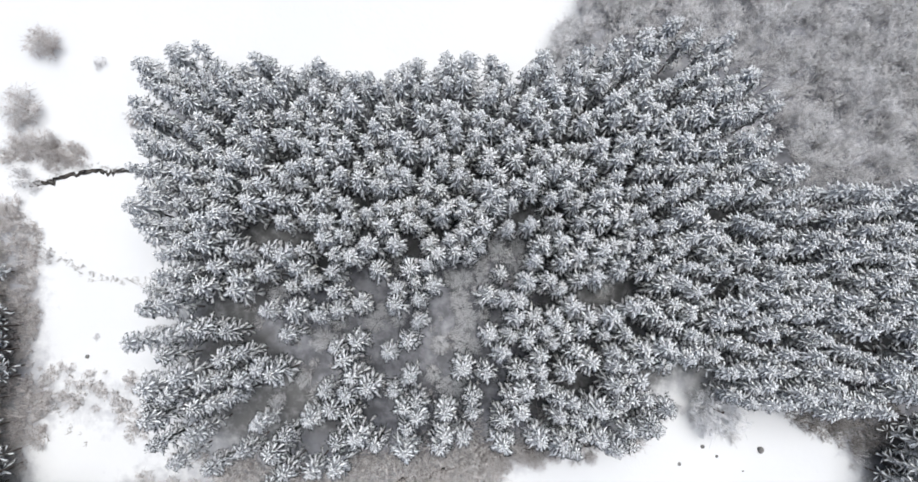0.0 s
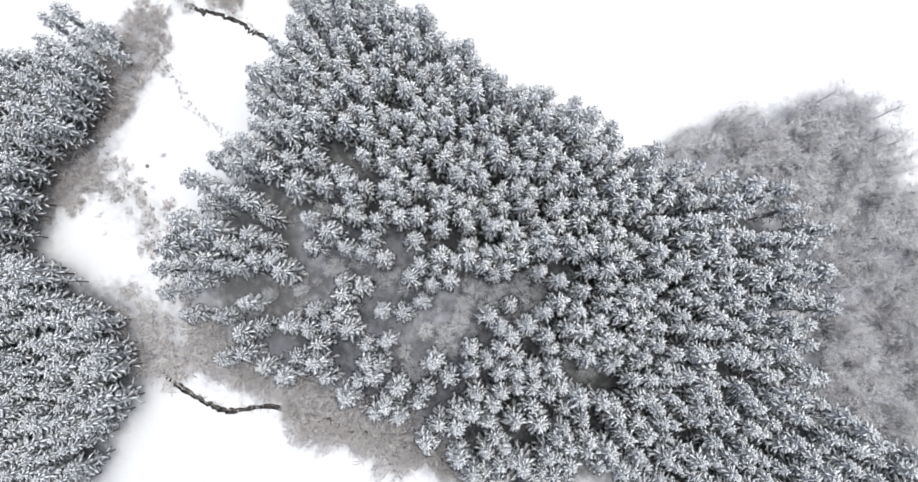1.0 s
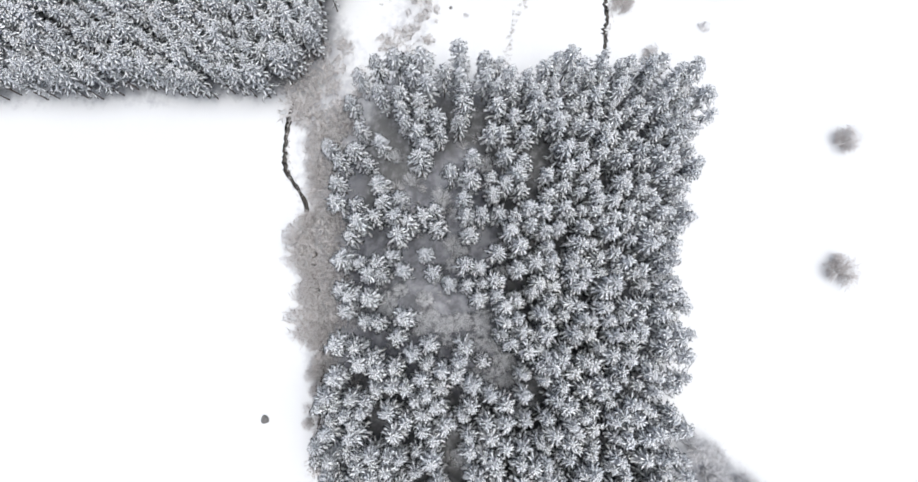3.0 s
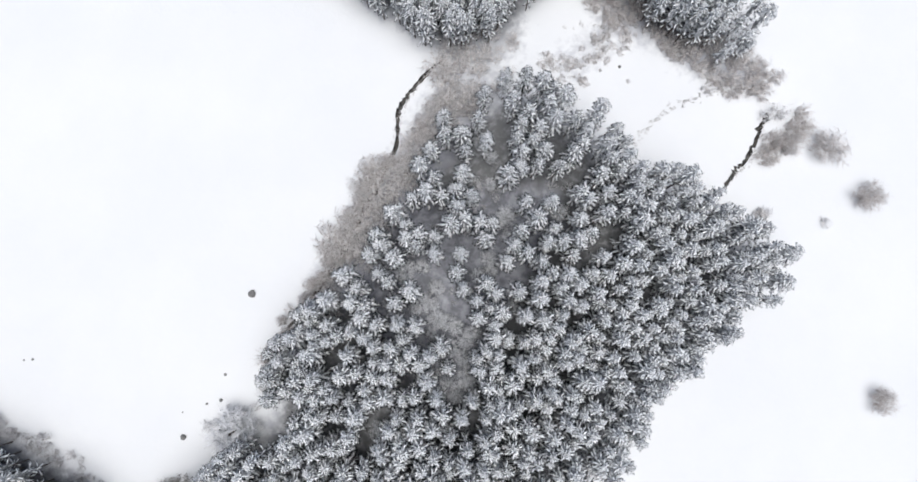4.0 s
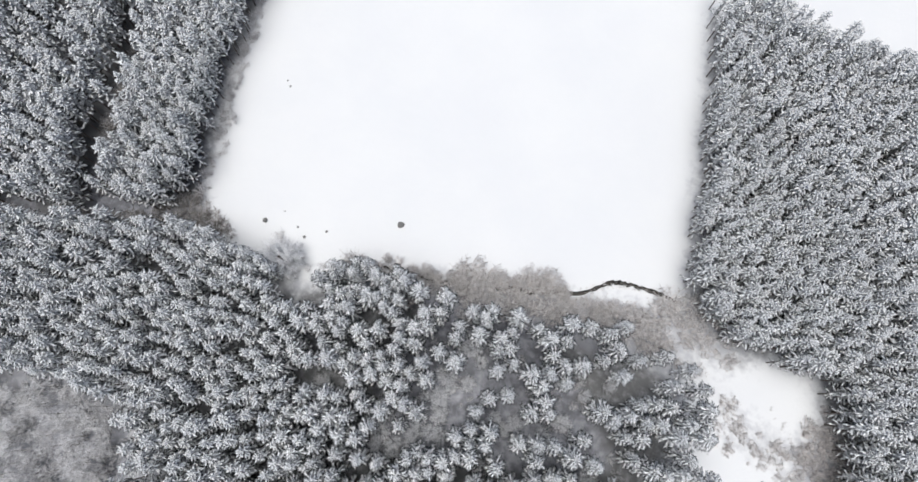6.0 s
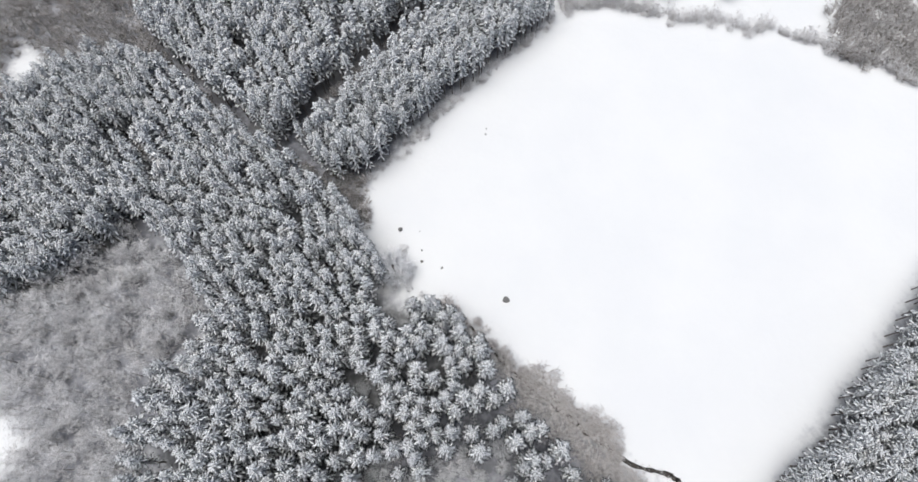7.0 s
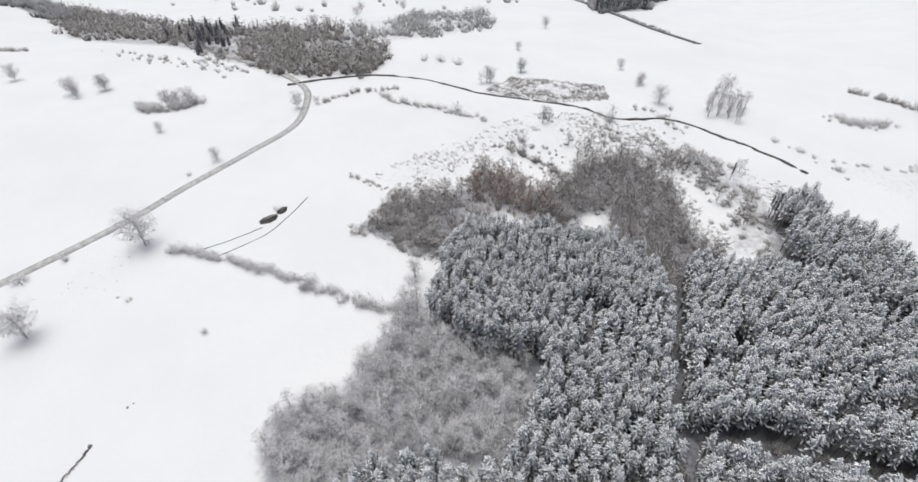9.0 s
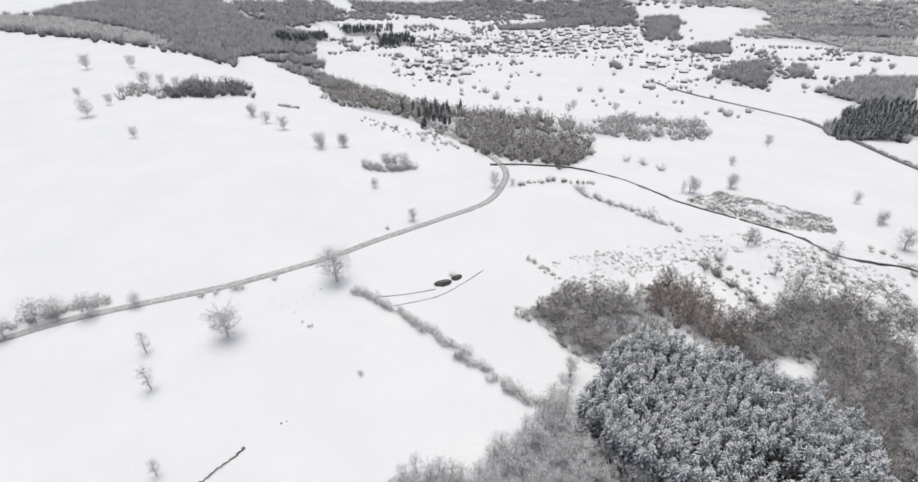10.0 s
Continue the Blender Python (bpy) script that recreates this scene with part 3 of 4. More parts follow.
for plot, step, turn in ((BLOCK, 2.3, 0.5), (STRIP_A, 2.25, -1.2), (STRIP_B, 2.3, -1.2), (BIG, 2.3, -1.2), (BACK, 2.45, -1.2), (SOUTH, 2.35, 0.3)):
    for x, y in planted(grow(plot, 0.6), step, turn, 0.42):
        if open_ground(x, y):
            continue
        far_rows.append((x, y, rng.uniform(0.75, 0.97), rng.uniform(0.8, 1.12)))

for x, y in planted([(-90, -14), (-87, -4), (-80, -1), (-75, -6), (-73, -16), (-80, -10)], 3.4, 0.2, 0.5):
    far_rows.append((x, y, rng.uniform(0.5, 0.75), rng.uniform(0.75, 1.0)))
for x, y in planted(END_CLUMP, 2.6, 0.2, 0.42):
    far_rows.append((x, y, rng.uniform(0.5, 0.66), rng.uniform(0.8, 1.1)))
used = set()
for i, (x, y, h, w) in enumerate(near_rows):
    m = pose(x, y, float(ground_z(x, y)) - 0.1, rng.uniform(-1.5, 1.5), rng.uniform(-1.5, 1.5), rng.uniform(0, 360)) @ Matrix.Diagonal((w, w, h, 1))
    q = i % 4
    if q not in used:
        used.add(q)
        masters[q].matrix_basis = m
    else:
        made = copy_thing(masters[q], pose(0, 0, 0))
        made.matrix_basis = m
far_rows = np.array([(x, y, float(ground_z(x, y)) - 0.1, rng.uniform(0, 6.3), w, h) for x, y, h, w in far_rows])
pick = rng.integers(0, 3, len(far_rows)) + 3 * ((np.hypot(far_rows[:, 0], far_rows[:, 1]) > 92) & ~inside(far_rows[:, 0], far_rows[:, 1], grow(BLOCK, 1)))
pieces = [joined(FAR[q], far_rows[pick == q]) for q in range(6)]
stem = Shell()
stem.tube((0, 0, -0.2), (0, 0, 6.5), 0.16, 0.13, 5)
stem.tube((0, 0, 6.5), (0, 0, 14.5), 0.13, 0.03, 4)
tagged(new("spruce_stems", mesh_of("spruce_stems", *joined(stem.arrays(), far_rows), BARK)), "dark needled hearts and stems of the dense spruces", "forest", kind="stuff")
tagged(new("spruce_plantation", mesh_of("spruce_plantation", *merged(pieces), SPRUCE)), "dense rows of snow-laden spruces", "forest", kind="stuff")


# ---- leafless trees and bushes ----
def bare_tree(seed, height, spread, limbs, twigs, thick=1.0, start=0.22, fine=0.026):
    """Trunk and crown of a leafless tree: limbs, branches and fine frosted twigs in a rounded crown."""
    r = np.random.default_rng(seed)
    trunk, crown = Shell(), Shell()
    lean = r.uniform(-0.04, 0.04, 2) * height
    bend = lambda f: np.array((lean[0] * f * f, lean[1] * f * f, height * f))
    girth = np.array((0.018, 0.013, 0.006, 0.002)) * height * thick
    cuts = (-0.03, 0.3, 0.6, 0.85)
    for p, q, a_, c_ in zip(cuts, cuts[1:], girth, girth[1:]):
        trunk.tube(bend(p), bend(q), a_, c_, 6)
    for n_ in range(limbs):
        f = start + (0.85 - start) * ((n_ + r.uniform(0, 1)) / limbs) ** 1.1
        root = bend(f)
        az = n_ * 2.4 + r.uniform(-0.5, 0.5)
        g_ = (f - start) / (1 - start)
        ln = spread * (0.5 + 0.55 * math.sin(math.pi * min(1.0, g_ * 0.85 + 0.25))) * r.uniform(0.75, 1.1)
        tip_z = min(height * 1.0, root[2] + ln * r.uniform(0.4, 0.9))
        tip = np.array((root[0] + math.cos(az + 0.2) * ln, root[1] + math.sin(az + 0.2) * ln, tip_z))
        elbow = root * 0.5 + tip * 0.5 - (0, 0, 0.12 * ln)
        g = height * 0.006 * (1.15 - 0.7 * f) * thick
        crown.tube(root, elbow, g, g * 0.6, 4)
        crown.tube(elbow, tip, g * 0.6, 0.0, 3)
        for _ in range(twigs):
            u = r.uniform(0.1, 1.0)
            p = root + (elbow - root) * u * 2 if u < 0.5 else elbow + (tip - elbow) * (u * 2 - 1)
            d = r.normal(0, 1, 3) + (math.cos(az) * 0.6, math.sin(az) * 0.6, 0.6)
            d /= np.linalg.norm(d)
            l2 = spread * r.uniform(0.2, 0.42)
            q = p + d * l2
            crown.tube(p, q, fine * 1.2, 0.0, 3)
            for _ in range(2):
                e = d + r.normal(0, 0.7, 3)
                s_ = p + d * l2 * r.uniform(0.3, 1.0)
                crown.tube(s_, s_ + e / np.linalg.norm(e) * l2 * r.uniform(0.4, 0.8), fine, 0.0, 3)
    return trunk.arrays(), crown.arrays()


def bush(seed, stems, sub, thick=0.03):
    """A unit bush, 1 m high and 0.6 m in radius: a fuzzy dome of twigs."""
    r = np.random.default_rng(seed)
    sh = Shell()
    for _ in range(stems):
        d = r.normal(0, 1, 3)
        d[2] = abs(d[2]) * 0.9 - 0.15
        d /= np.linalg.norm(d)
        q = np.array((0, 0, 0.42)) + d * np.array((0.56, 0.56, 0.52)) * r.uniform(0.7, 1.05)
        q[2] = max(q[2], 0.12)
        p = np.array((q[0] * 0.3, q[1] * 0.3, -0.03))
        sh.tube(p, q, thick * 1.1, 0.0, 3)
        for _ in range(sub):
            m = p + (q - p) * r.uniform(0.35, 1.0)
            e = r.normal(0, 1, 3) + d * 0.7
            sh.tube(m, m + e / np.linalg.norm(e) * r.uniform(0.12, 0.26), thick * 0.75, 0.0, 3)
    return sh.arrays()


WOOD = [bare_tree(s, 11, 2.4, 22, 17, 0.9, 0.28, 0.022) for s in (21, 22, 23)]
SOLO = [bare_tree(s, 10, 4.2, 36, 20, 1.1, 0.16, 0.027) for s in (31, 32)]
MOORT = [bare_tree(s, 10, 2.8, 16, 12, 0.9, 0.16, 0.042) for s in (35, 36)]
SLIM = bare_tree(41, 12, 2.0, 26, 16, 0.9, 0.22, 0.026)
MAST = bare_tree(42, 12, 1.9, 16, 12, 1.2, 0.5, 0.075)
BUSH = [bush(s, 30, 5, 0.017) for s in (51, 52, 53)]
SOFT_BUSH = [bush(s, 90, 8, 0.011) for s in (54, 55)]


HEDGE_BUSH = bush(58, 24, 4, 0.022)


def tree_master(name, unit, bark, twig, label, group=""):
    t = thing(name, label, "tree", group)
    part("trunk", mesh_of("trunk", *unit[0], bark), t)
    part("crown", mesh_of("crown", *unit[1], twig), t)
    return t


def place(master, x, y, width, height, first=[], level=True, turn=None):
    x, y = lie(x, y) if level else (x, y)
    m = pose(x, y, float(ground_z(x, y)), 0, 0, rng.uniform(0, 360) if turn is None else turn) @ Matrix.Diagonal((width, width, height, 1))
    if master.name in first:
        ob = copy_thing(master, pose(0, 0, 0))
    else:
        first.append(master.name)
        ob = master
    ob.matrix_basis = m
    return ob


def thicket(name, label, units, spots, low, high, mat, squat=1.0, category="bushes", smooth=False):
    """One mass of uncounted bushes on the given spots."""
    rows = [(x, y, float(ground_z(x, y)) - 0.03, rng.uniform(0, 6.3), h * squat * rng.uniform(0.8, 1.25), h)
            for (x, y), h in zip(spots, rng.uniform(low, high, len(spots)))]
    rows = np.array(rows)
    pick = rng.integers(0, len(units), len(rows))
    pairs = [joined(u, rows[pick == q]) for q, u in enumerate(units) if (pick == q).any()]
    return tagged(new(name, mesh_of(name, *merged(pairs), mat, smooth)), label, category, kind="stuff")


def along(points, step, spread):
    """Spots strewn along a line."""
    got = []
    for (x0, y0), (x1, y1) in zip(points, points[1:]):
        k = max(1, int(math.hypot(x1 - x0, y1 - y0) / step))
        for i in range(k):
            f = (i + rng.uniform(0, 1)) / k
            got.append((x0 + (x1 - x0) * f + rng.normal(0, spread), y0 + (y1 - y0) * f + rng.normal(0, spread)))
    return got


wood_masters = [tree_master("bare_tree", u, GREYBARK, TWIG, "leafless frosted young tree in a grey wood", "trees of the bare wood") for u in WOOD]
for i, (x, y) in enumerate(planted(BARE_WOOD, 3.1, 0.3, 0.42)):
    s = rng.uniform(0.52, 0.86)
    place(wood_masters[i % 3], x, y, s * rng.uniform(1.1, 1.5), s)
thicket("undergrowth", "grey frosted undergrowth below the leafless trees", BUSH, planted(BARE_WOOD, 3.0, 0.7, 0.45), 0.9, 2.6, TWIG, 1.7)
thicket("undergrowth", "grey frosted saplings in the spruce clearing", SOFT_BUSH, SAPLINGS, 4.2, 6.2, RIME, 0.62)
thicket("undergrowth", "low frosted brush in the spruce clearing", BUSH, ragged(CLEARING, 2.6, 0.4, 0.12, 0.0), 0.8, 2.4, TWIG, 1.2)
thicket("shrubbery", "brownish frosted shrubs along the plantation edge", BUSH, ragged(EDGE, 1.7, 0.4, 0.12, -0.5), 1.5, 4.8, HAZEL, 1.15)
thicket("shrubbery", "soft brown hazels leaning over the brook", SOFT_BUSH, along([(-15, -32.5), (-8, -31), (2.5, -27), (12, -23), (27, -18.6), (34, -15)], 1.7, 0.9), 2.4, 4.4, HAZEL, 0.8)
thicket("shrubbery", "brown frosted shrubs beside the brook corner", BUSH, ragged(CORNER, 1.8, 0.1, 0.12, -0.5), 1.2, 4.0, HAZEL, 1.15)
thicket("shrubbery", "grey frosted scrub between pasture and spruces", BUSH, ragged(grow(FLANK, 1.5), 1.5, 0.1, 0.1, -0.5), 0.7, 2.8, HAZEL, 1.3)
thicket("shrubbery", "low frosted scrub across the snowy gap", BUSH, ragged(BANK, 1.6, 0.1, 0.15, -0.3), 0.4, 1.5, HAZEL, 1.6)
thicket("shrubbery", "dense grey bushes beside the far spruces", BUSH, ragged(grow(SCRUB, 2), 2.9, 0.2, 0.06), 1.5, 5.5, BRUSH)
scrub_masters = [tree_master("scrub_tree", u, GREYBARK, BRUSH, "grey-brown bushy tree beside the far spruces", "trees of the far scrub") for u in MOORT]
for i, (x, y) in enumerate(planted(SCRUB, 4.4, 0.5, 0.45)):
    s = rng.uniform(0.6, 0.9)
    place(scrub_masters[i % 2], x, y, s * 1.1, s)
thicket("shrubbery", "low frosted scrub on the snowy moor", BUSH, ragged(MOOR, 4.6, 0.2, 0.05, 0.1), 0.6, 2.2, BRUSH, 1.2)
# Brush packed densely here to stand in for the shaded walls of the rides.
thicket("ride_bushes", "dark bushes massed in the rides for the shade between the stands", BUSH,
        along(RIDE_LINES[0], 1.2, 0.8) + along(RIDE_LINES[1], 1.1, 1.0) + along(RIDE_LINES[2], 1.6, 0.8) + along(RIDE_LINES[3], 1.6, 0.8) + [(a_ + rng.normal(0, 0.5 * q_), b_ + rng.normal(0, 0.5 * q_)) for a_, b_, q_ in OPENINGS for _ in range(9)], 1.2, 4.0, BRUSH)
thicket("ride_bushes", "dark brown bushes where the ride meets the field", BUSH, planted([(57, -10), (64, -13), (70, -15), (74, -8), (86, 1), (82, 4), (68, -4)], 1.5, 0.3, 0.5), 1.2, 3.8, BRUSH)
thicket("shrubbery", "grey scrub along the bank of the brook", BUSH, planted([(-67.6, 17.5), (-75.5, 14.6), (-84.9, 15.3), (-81.8, 20.0), (-72.5, 20.1)], 1.5, 0.2, 0.45), 1.2, 3.4, HAZEL, 1.1)
thicket("edge_bushes", "frosted bushes along the foot of the spruces", BUSH, along([(68, -16), (76, -36), (84, -59), (91, -86)], 1.0, 0.9), 1.0, 3.2, TWIG)

big_tree = tree_master("broad_tree", (tree_trunk(0.7, 0.04), bush(59, 120, 10, 0.01)), BARK, RIME, "broad frosted tree at the edge of the snowy field")
place(big_tree, 43.4, -10.3, 9.0, 7.5)
thicket("shrubbery", "frosted bushes round the broad tree", BUSH, [(44, -14), (41, -13), (46.5, -13.5), (47.5, -11), (40, -9), (38.5, -11.5), (36, -13.5), (48, -15)], 1.2, 3.0, TWIG)
round_master = thing("round_tree", "round leafless tree with a dense grey-brown crown", "tree", "round trees of the pasture")
part("trunk", mesh_of("trunk", *tree_trunk(0.6, 0.035), GREYBARK), round_master)
part("crown", mesh_of("crown", *bush(57, 110, 9, 0.007), HAZEL), round_master)
for x, y, w, h in [(-53.5, 66.2, 5.0, 4.5), (-27.6, 69.2, 6.0, 4.5), (-82, 24.5, 7.2, 5.0), (-80.6, 36.4, 6.0, 5.0), (-61.9, 25.4, 3.0, 2.0), (-77.3, 18.5, 5.6, 5.0)]:
    place(round_master, x, y, w, h)
solo_masters = [tree_master("field_tree", u, GREYBARK, TWIG, "lone leafless tree standing in a snowy field", "lone trees of the fields") for u in SOLO]
# Lone trees: x, y, height.
LONE = [(45, 162, 14), (5.5, 150.7, 12), 
        (-19, 182, 6), (-32.5, 184.5, 9), (-42, 188, 9), (-48, 190, 9), (-56, 186, 8), (89, 189.5, 6), (87, 228, 5), (137.6, 198.5, 8),
        (145.7, 195, 4), (-12, 364, 7), (-37, 423, 12), (-40, 573, 13), (-6, 560, 11), (-0.7, 492, 10), (3, 496, 9), (12, 480, 10), (22, 470, 9)]
FIELD = [(79.6, 289, 8), (92, 287, 8), (69.5, 334, 9), (58, 374, 8), (101.6, 248, 8), (109.6, 243, 8), (106, 246, 7), (104, 247, 6), (262.8, 85, 6), (273, 101, 6), (301.9, 164, 8),
         (328, 208, 7), (252, 274, 8), (213.7, 275, 9), (272, 255, 8), (222, 324, 6), (216, 145, 8), (237, 140, 7), (200.7, 104, 6), (189, 50, 8), (-44, 480, 7), (-24, 447, 8)]
for i, (x, y, h) in enumerate(LONE + FIELD):
    s = h / 10.0
    place(solo_masters[i % 2], x, y, s * rng.uniform(0.85, 1.05), s)
poplar = tree_master("slim_tree", SLIM, GREYBARK, TWIG, "slim frosted tree with a narrow crown", "slim trees of the meadows")
for x, y, h in [(214.8, 146.4, 10), (212, 148, 7), (235.2, 139.4, 9), (195.7, 102.3, 9), (199, 101, 7), (216.2, 79, 9), (186, 84, 8), (190, 76, 9), (-17.3, 139, 10), (-17.5, 156, 9), (-18, 108, 6.5)]:
    place(poplar, x, y, h / 9.0, h / 12.0)
for i, (x, y, h) in enumerate([(95.1, -150.4, 4), (111.4, -166.1, 5), (106.4, -169.9, 6), (88.9, -101.8, 8), (84.9, -115.1, 7), (82.1, -117.5, 6), (93.0, -112.1, 6), (73.7, -132.0, 6), (69.3, -141.8, 4), (247.3, 69.4, 9), (275.6, 47.9, 10), (260, 84.8, 5), (261, 157.5, 5), (215.6, 266, 9), (243, 269, 8), (58, 368.5, 8), (63, 352.5, 8), (80, 294, 9), (91.6, 286, 8)]):
    place(solo_masters[i % 2], x, y, h / 10.0 * 1.1, h / 10.0)
slim_master = tree_master("slender_tree", MAST, BARK, BRUSH, "tall slender tree with a small frosted top", "slender trees in a row")
for i in range(8):
    place(slim_master, 133.8 - 0.3 * i, -88.5 - 2.0 * i, rng.uniform(0.8, 1.1), rng.uniform(0.85, 1.1))

bush_masters = []
for u in BUSH:
    me = mesh_of("bush", *u, TWIG)
    bush_masters.append(tagged(new("bush", me), "small frosted bush in the snow", "bush", "scattered bushes"))
# Scattered bushes: x, y, height.
BUSHES = [(-63, 25.6, 2.5), (-70.6, 34.7, 2), (-65.5, -25, 2), (-72, -1, 2.5), (-80, 12, 4), (-77, 11, 3), (-61, -13, 1), (76, 188, 2.5), (13, 174.8, 4), (25.7, 174.6, 3),
          (5.4, 176, 2.5), (1, 176.8, 2.5), (29.4, 142.3, 2), (35.8, 114.3, 2.5), (62, 181, 2), (83, 143.5, 3), (165, 190, 4), (171, 175, 5), (174, 166, 3), (178, 147, 4),
          (180.6, 139, 6), (181.5, 124, 3), (222, 182, 5), (224, 172, 5), (217, 189.5, 5), (177.4, 101, 6), (216, 80, 5), (28, 146, 1)]
for i, (x, y, h) in enumerate(BUSHES):
    place(bush_masters[i % 3], x, y, h * rng.uniform(0.9, 1.3), h)


def hedge(label, points, step, spread, low, high, mat=TWIG):
    points = lies(points)
    t = thing("hedge", label, "hedge")
    rows = [(x, y, float(ground_z(x, y)) - 0.03, rng.uniform(0, 6.3), h * rng.uniform(0.8, 1.2), h)
            for (x, y), h in ((p, rng.uniform(low, high)) for p in along(points, step * 0.6, spread))]
    part("bushes", mesh_of("hedge_bushes", *joined(HEDGE_BUSH, rows), mat), t)
    stems = Shell()
    for x, y, z, *_ in rows[::4]:
        stems.tube((x, y, z), (x + rng.normal(0, 0.2), y + rng.normal(0, 0.2), z + low), 0.07, 0.03, 4)
    part("stems", mesh_of("hedge_stems", *stems.arrays(), BARK), t)
    return t


hedge("frosted hedge dividing the snowy pastures", [(49.5, 154), (52.3, 144.5), (57.5, 132.5), (62, 121), (63.8, 112), (65.5, 104), (68.5, 94), (70.8, 83), (77, 77)], 1.7, 0.8, 1.8, 4.6)
hedge("low hedge along the moor pasture", [(114, 141.5), (115.2, 130), (117, 114)], 1.8, 0.6, 0.8, 2.0, BRUSH)
hedge("grey hedge beside the bushes", [(95, 112), (94.5, 97.5), (95.6, 85)], 1.8, 0.6, 0.8, 1.8)
hedge("ragged hedge of bare trees at the field end", [(93, -90), (86, -102), (72, -118), (54, -139), (24, -157)], 1.6, 1.2, 2.0, 5.5)
hedge("dark scrub along the edge of the back stand", [(192, -114), (177, -110), (163, -100), (152, -94), (147, -96)], 1.2, 1.8, 2.0, 4.5, BRUSH)
hedge("bushy hedge behind the white field", [(195, -124), (187, -131), (187, -148), (190, -170)], 1.2, 2.0, 3.0, 6.5, BRUSH)
thicket("shrubbery", "grey scrub at the foot of the slender trees", BUSH, ragged([(127, -75), (133, -88), (126, -98), (114, -92), (116, -79)], 2.6, 0.2, 0.1, -0.1), 1.0, 3.5, TWIG, 1.2)
hedge("bushy hedge beyond the field end", [(93.2, -151.1), (86.9, -153.7), (80.0, -156.1), (69.0, -161.6)], 1.3, 1.4, 1.8, 4.5)
hedge("thin dark hedge along a field bank", [(122.4, -150.1), (110.2, -147.9), (103.3, -148.7)], 2.0, 0.5, 0.5, 1.2, BRUSH)
thicket("shrubbery", "grey leafless copse beyond the field end", BUSH, planted([(120.9, -150.3), (129.5, -158.6), (126.8, -169.8), (105.9, -154.3), (106.0, -148.4)], 2.6, 0.2, 0.45), 1.5, 5.0, TWIG, 1.1)
hedge("bushy hedge beside the bend in the lane", [(147, 194), (165, 190), (182, 176)], 2.4, 0.8, 1.5, 3.0, BRUSH)
hedge("frosted hedge along the stream", [(168, 172), (178, 147), (182, 124)], 2.2, 0.8, 1.5, 3.5)
hedge("dark hedge beside the distant road", [(341, 100), (349, 128), (360, 160), (367, 182)], 3.0, 1.0, 1.0, 2.5, BRUSH)
hedge("scattered hedge above the lane", [(118, 330), (128, 300), (140, 270), (148, 245)], 4.0, 5.0, 1.0, 3.0, BRUSH)
hedge("short dark hedge on the white slope", [(77, 384), (90, 369)], 2.0, 1.0, 2.0, 3.5, BRUSH)
hedge("bushy hedge with small trees on the slope", [(92, 255), (99, 243), (113, 239)], 1.2, 1.5, 2.5, 6.0)
hedge("ragged hedge by the side lane", [(150, 286), (148.6, 270), (152, 337), (164, 334)], 3.0, 4.0, 1.5, 4.0, BRUSH)
hedge("dark hedge along the upper road", [(318, 0), (316, -31), (318, -64), (324, -90), (332, -112)], 2.5, 1.5, 2.0, 5.0, BRUSH)
hedge("island of bushes in the white field", [(281, 1), (283, -11), (290, -21)], 1.0, 2.0, 2.0, 4.0)
hedge("roadside hedge of bare bushes", [(-60, 191), (-40, 192), (-25, 190)], 2.0, 1.0, 2.0, 5.0)
thicket("shrubbery", "grey scrub at the field corner", BUSH, planted(END_SCRUB, 2.6, 0.2, 0.48), 1.5, 4.5, TWIG)
COPSE = [(248, 49), (246, 30), (272, 36), (264, 53)]
copse_masters = [tree_master("copse_tree", u, BARK, TWIG, "young leafless tree in a frosted copse", "trees of the stream copse") for u in WOOD[:2]]
for i, (x, y) in enumerate(planted(COPSE, 4.0, 0.3, 0.4)):
    place(copse_masters[i % 2], x, y, rng.uniform(0.8, 1.05), rng.uniform(0.7, 0.9))
thicket("shrubbery", "frosted marsh scrub beyond the spruces", BUSH, [p for p in planted(MARSH, 5.0, 0.2, 0.5) if noise.noise(Vector((p[0] * 0.04, p[1] * 0.04, 7.0))) > -0.1], 0.8, 3.0, TWIG, 1.4)
hedge("low hedge across the marsh fields", [(252, -31), (276, -45), (318, -85)], 2.0, 1.0, 0.8, 2.0)
EAST_WOOD = [(279, -84), (271, -94), (284, -104), (330, -112), (311, -92)]
thicket("far_wood", "grey-brown wood beyond the marsh", BUSH, planted(EAST_WOOD, 4.0, 0.2, 0.45), 4.0, 8.0, BRUSH, 0.8, "forest")
FARHEDGE = [(41, -143), (55, -155), (60, -175), (30, -175), (20, -160)]
thicket("shrubbery", "grey leafless copse at the field corner", BUSH, planted(FARHEDGE, 2.8, 0.2, 0.45), 3.0, 7.0, BRUSH)

# Brown larches and dark firs on the moor.
larch = tree_master("larch", MOORT[0], GREYBARK, LARCH, "reddish-brown bare larch on the snowy moor", "larches of the moor")
for x, y in planted(LARCHES, 2.9, 0.2, 0.48):
    s = rng.uniform(0.55, 1.1)
    place(larch, x, y, s * 0.8, s)
moor_masters = [tree_master("moor_tree", u, GREYBARK, BRUSH, "grey-brown leafless tree on the snowy moor", "trees of the moor") for u in MOORT]
lee_masters = [tree_master("alder_tree", u, GREYBARK, BRUSH, "grey-brown leafless alder beside the moor ditches", "alders of the moor") for u in MOORT]
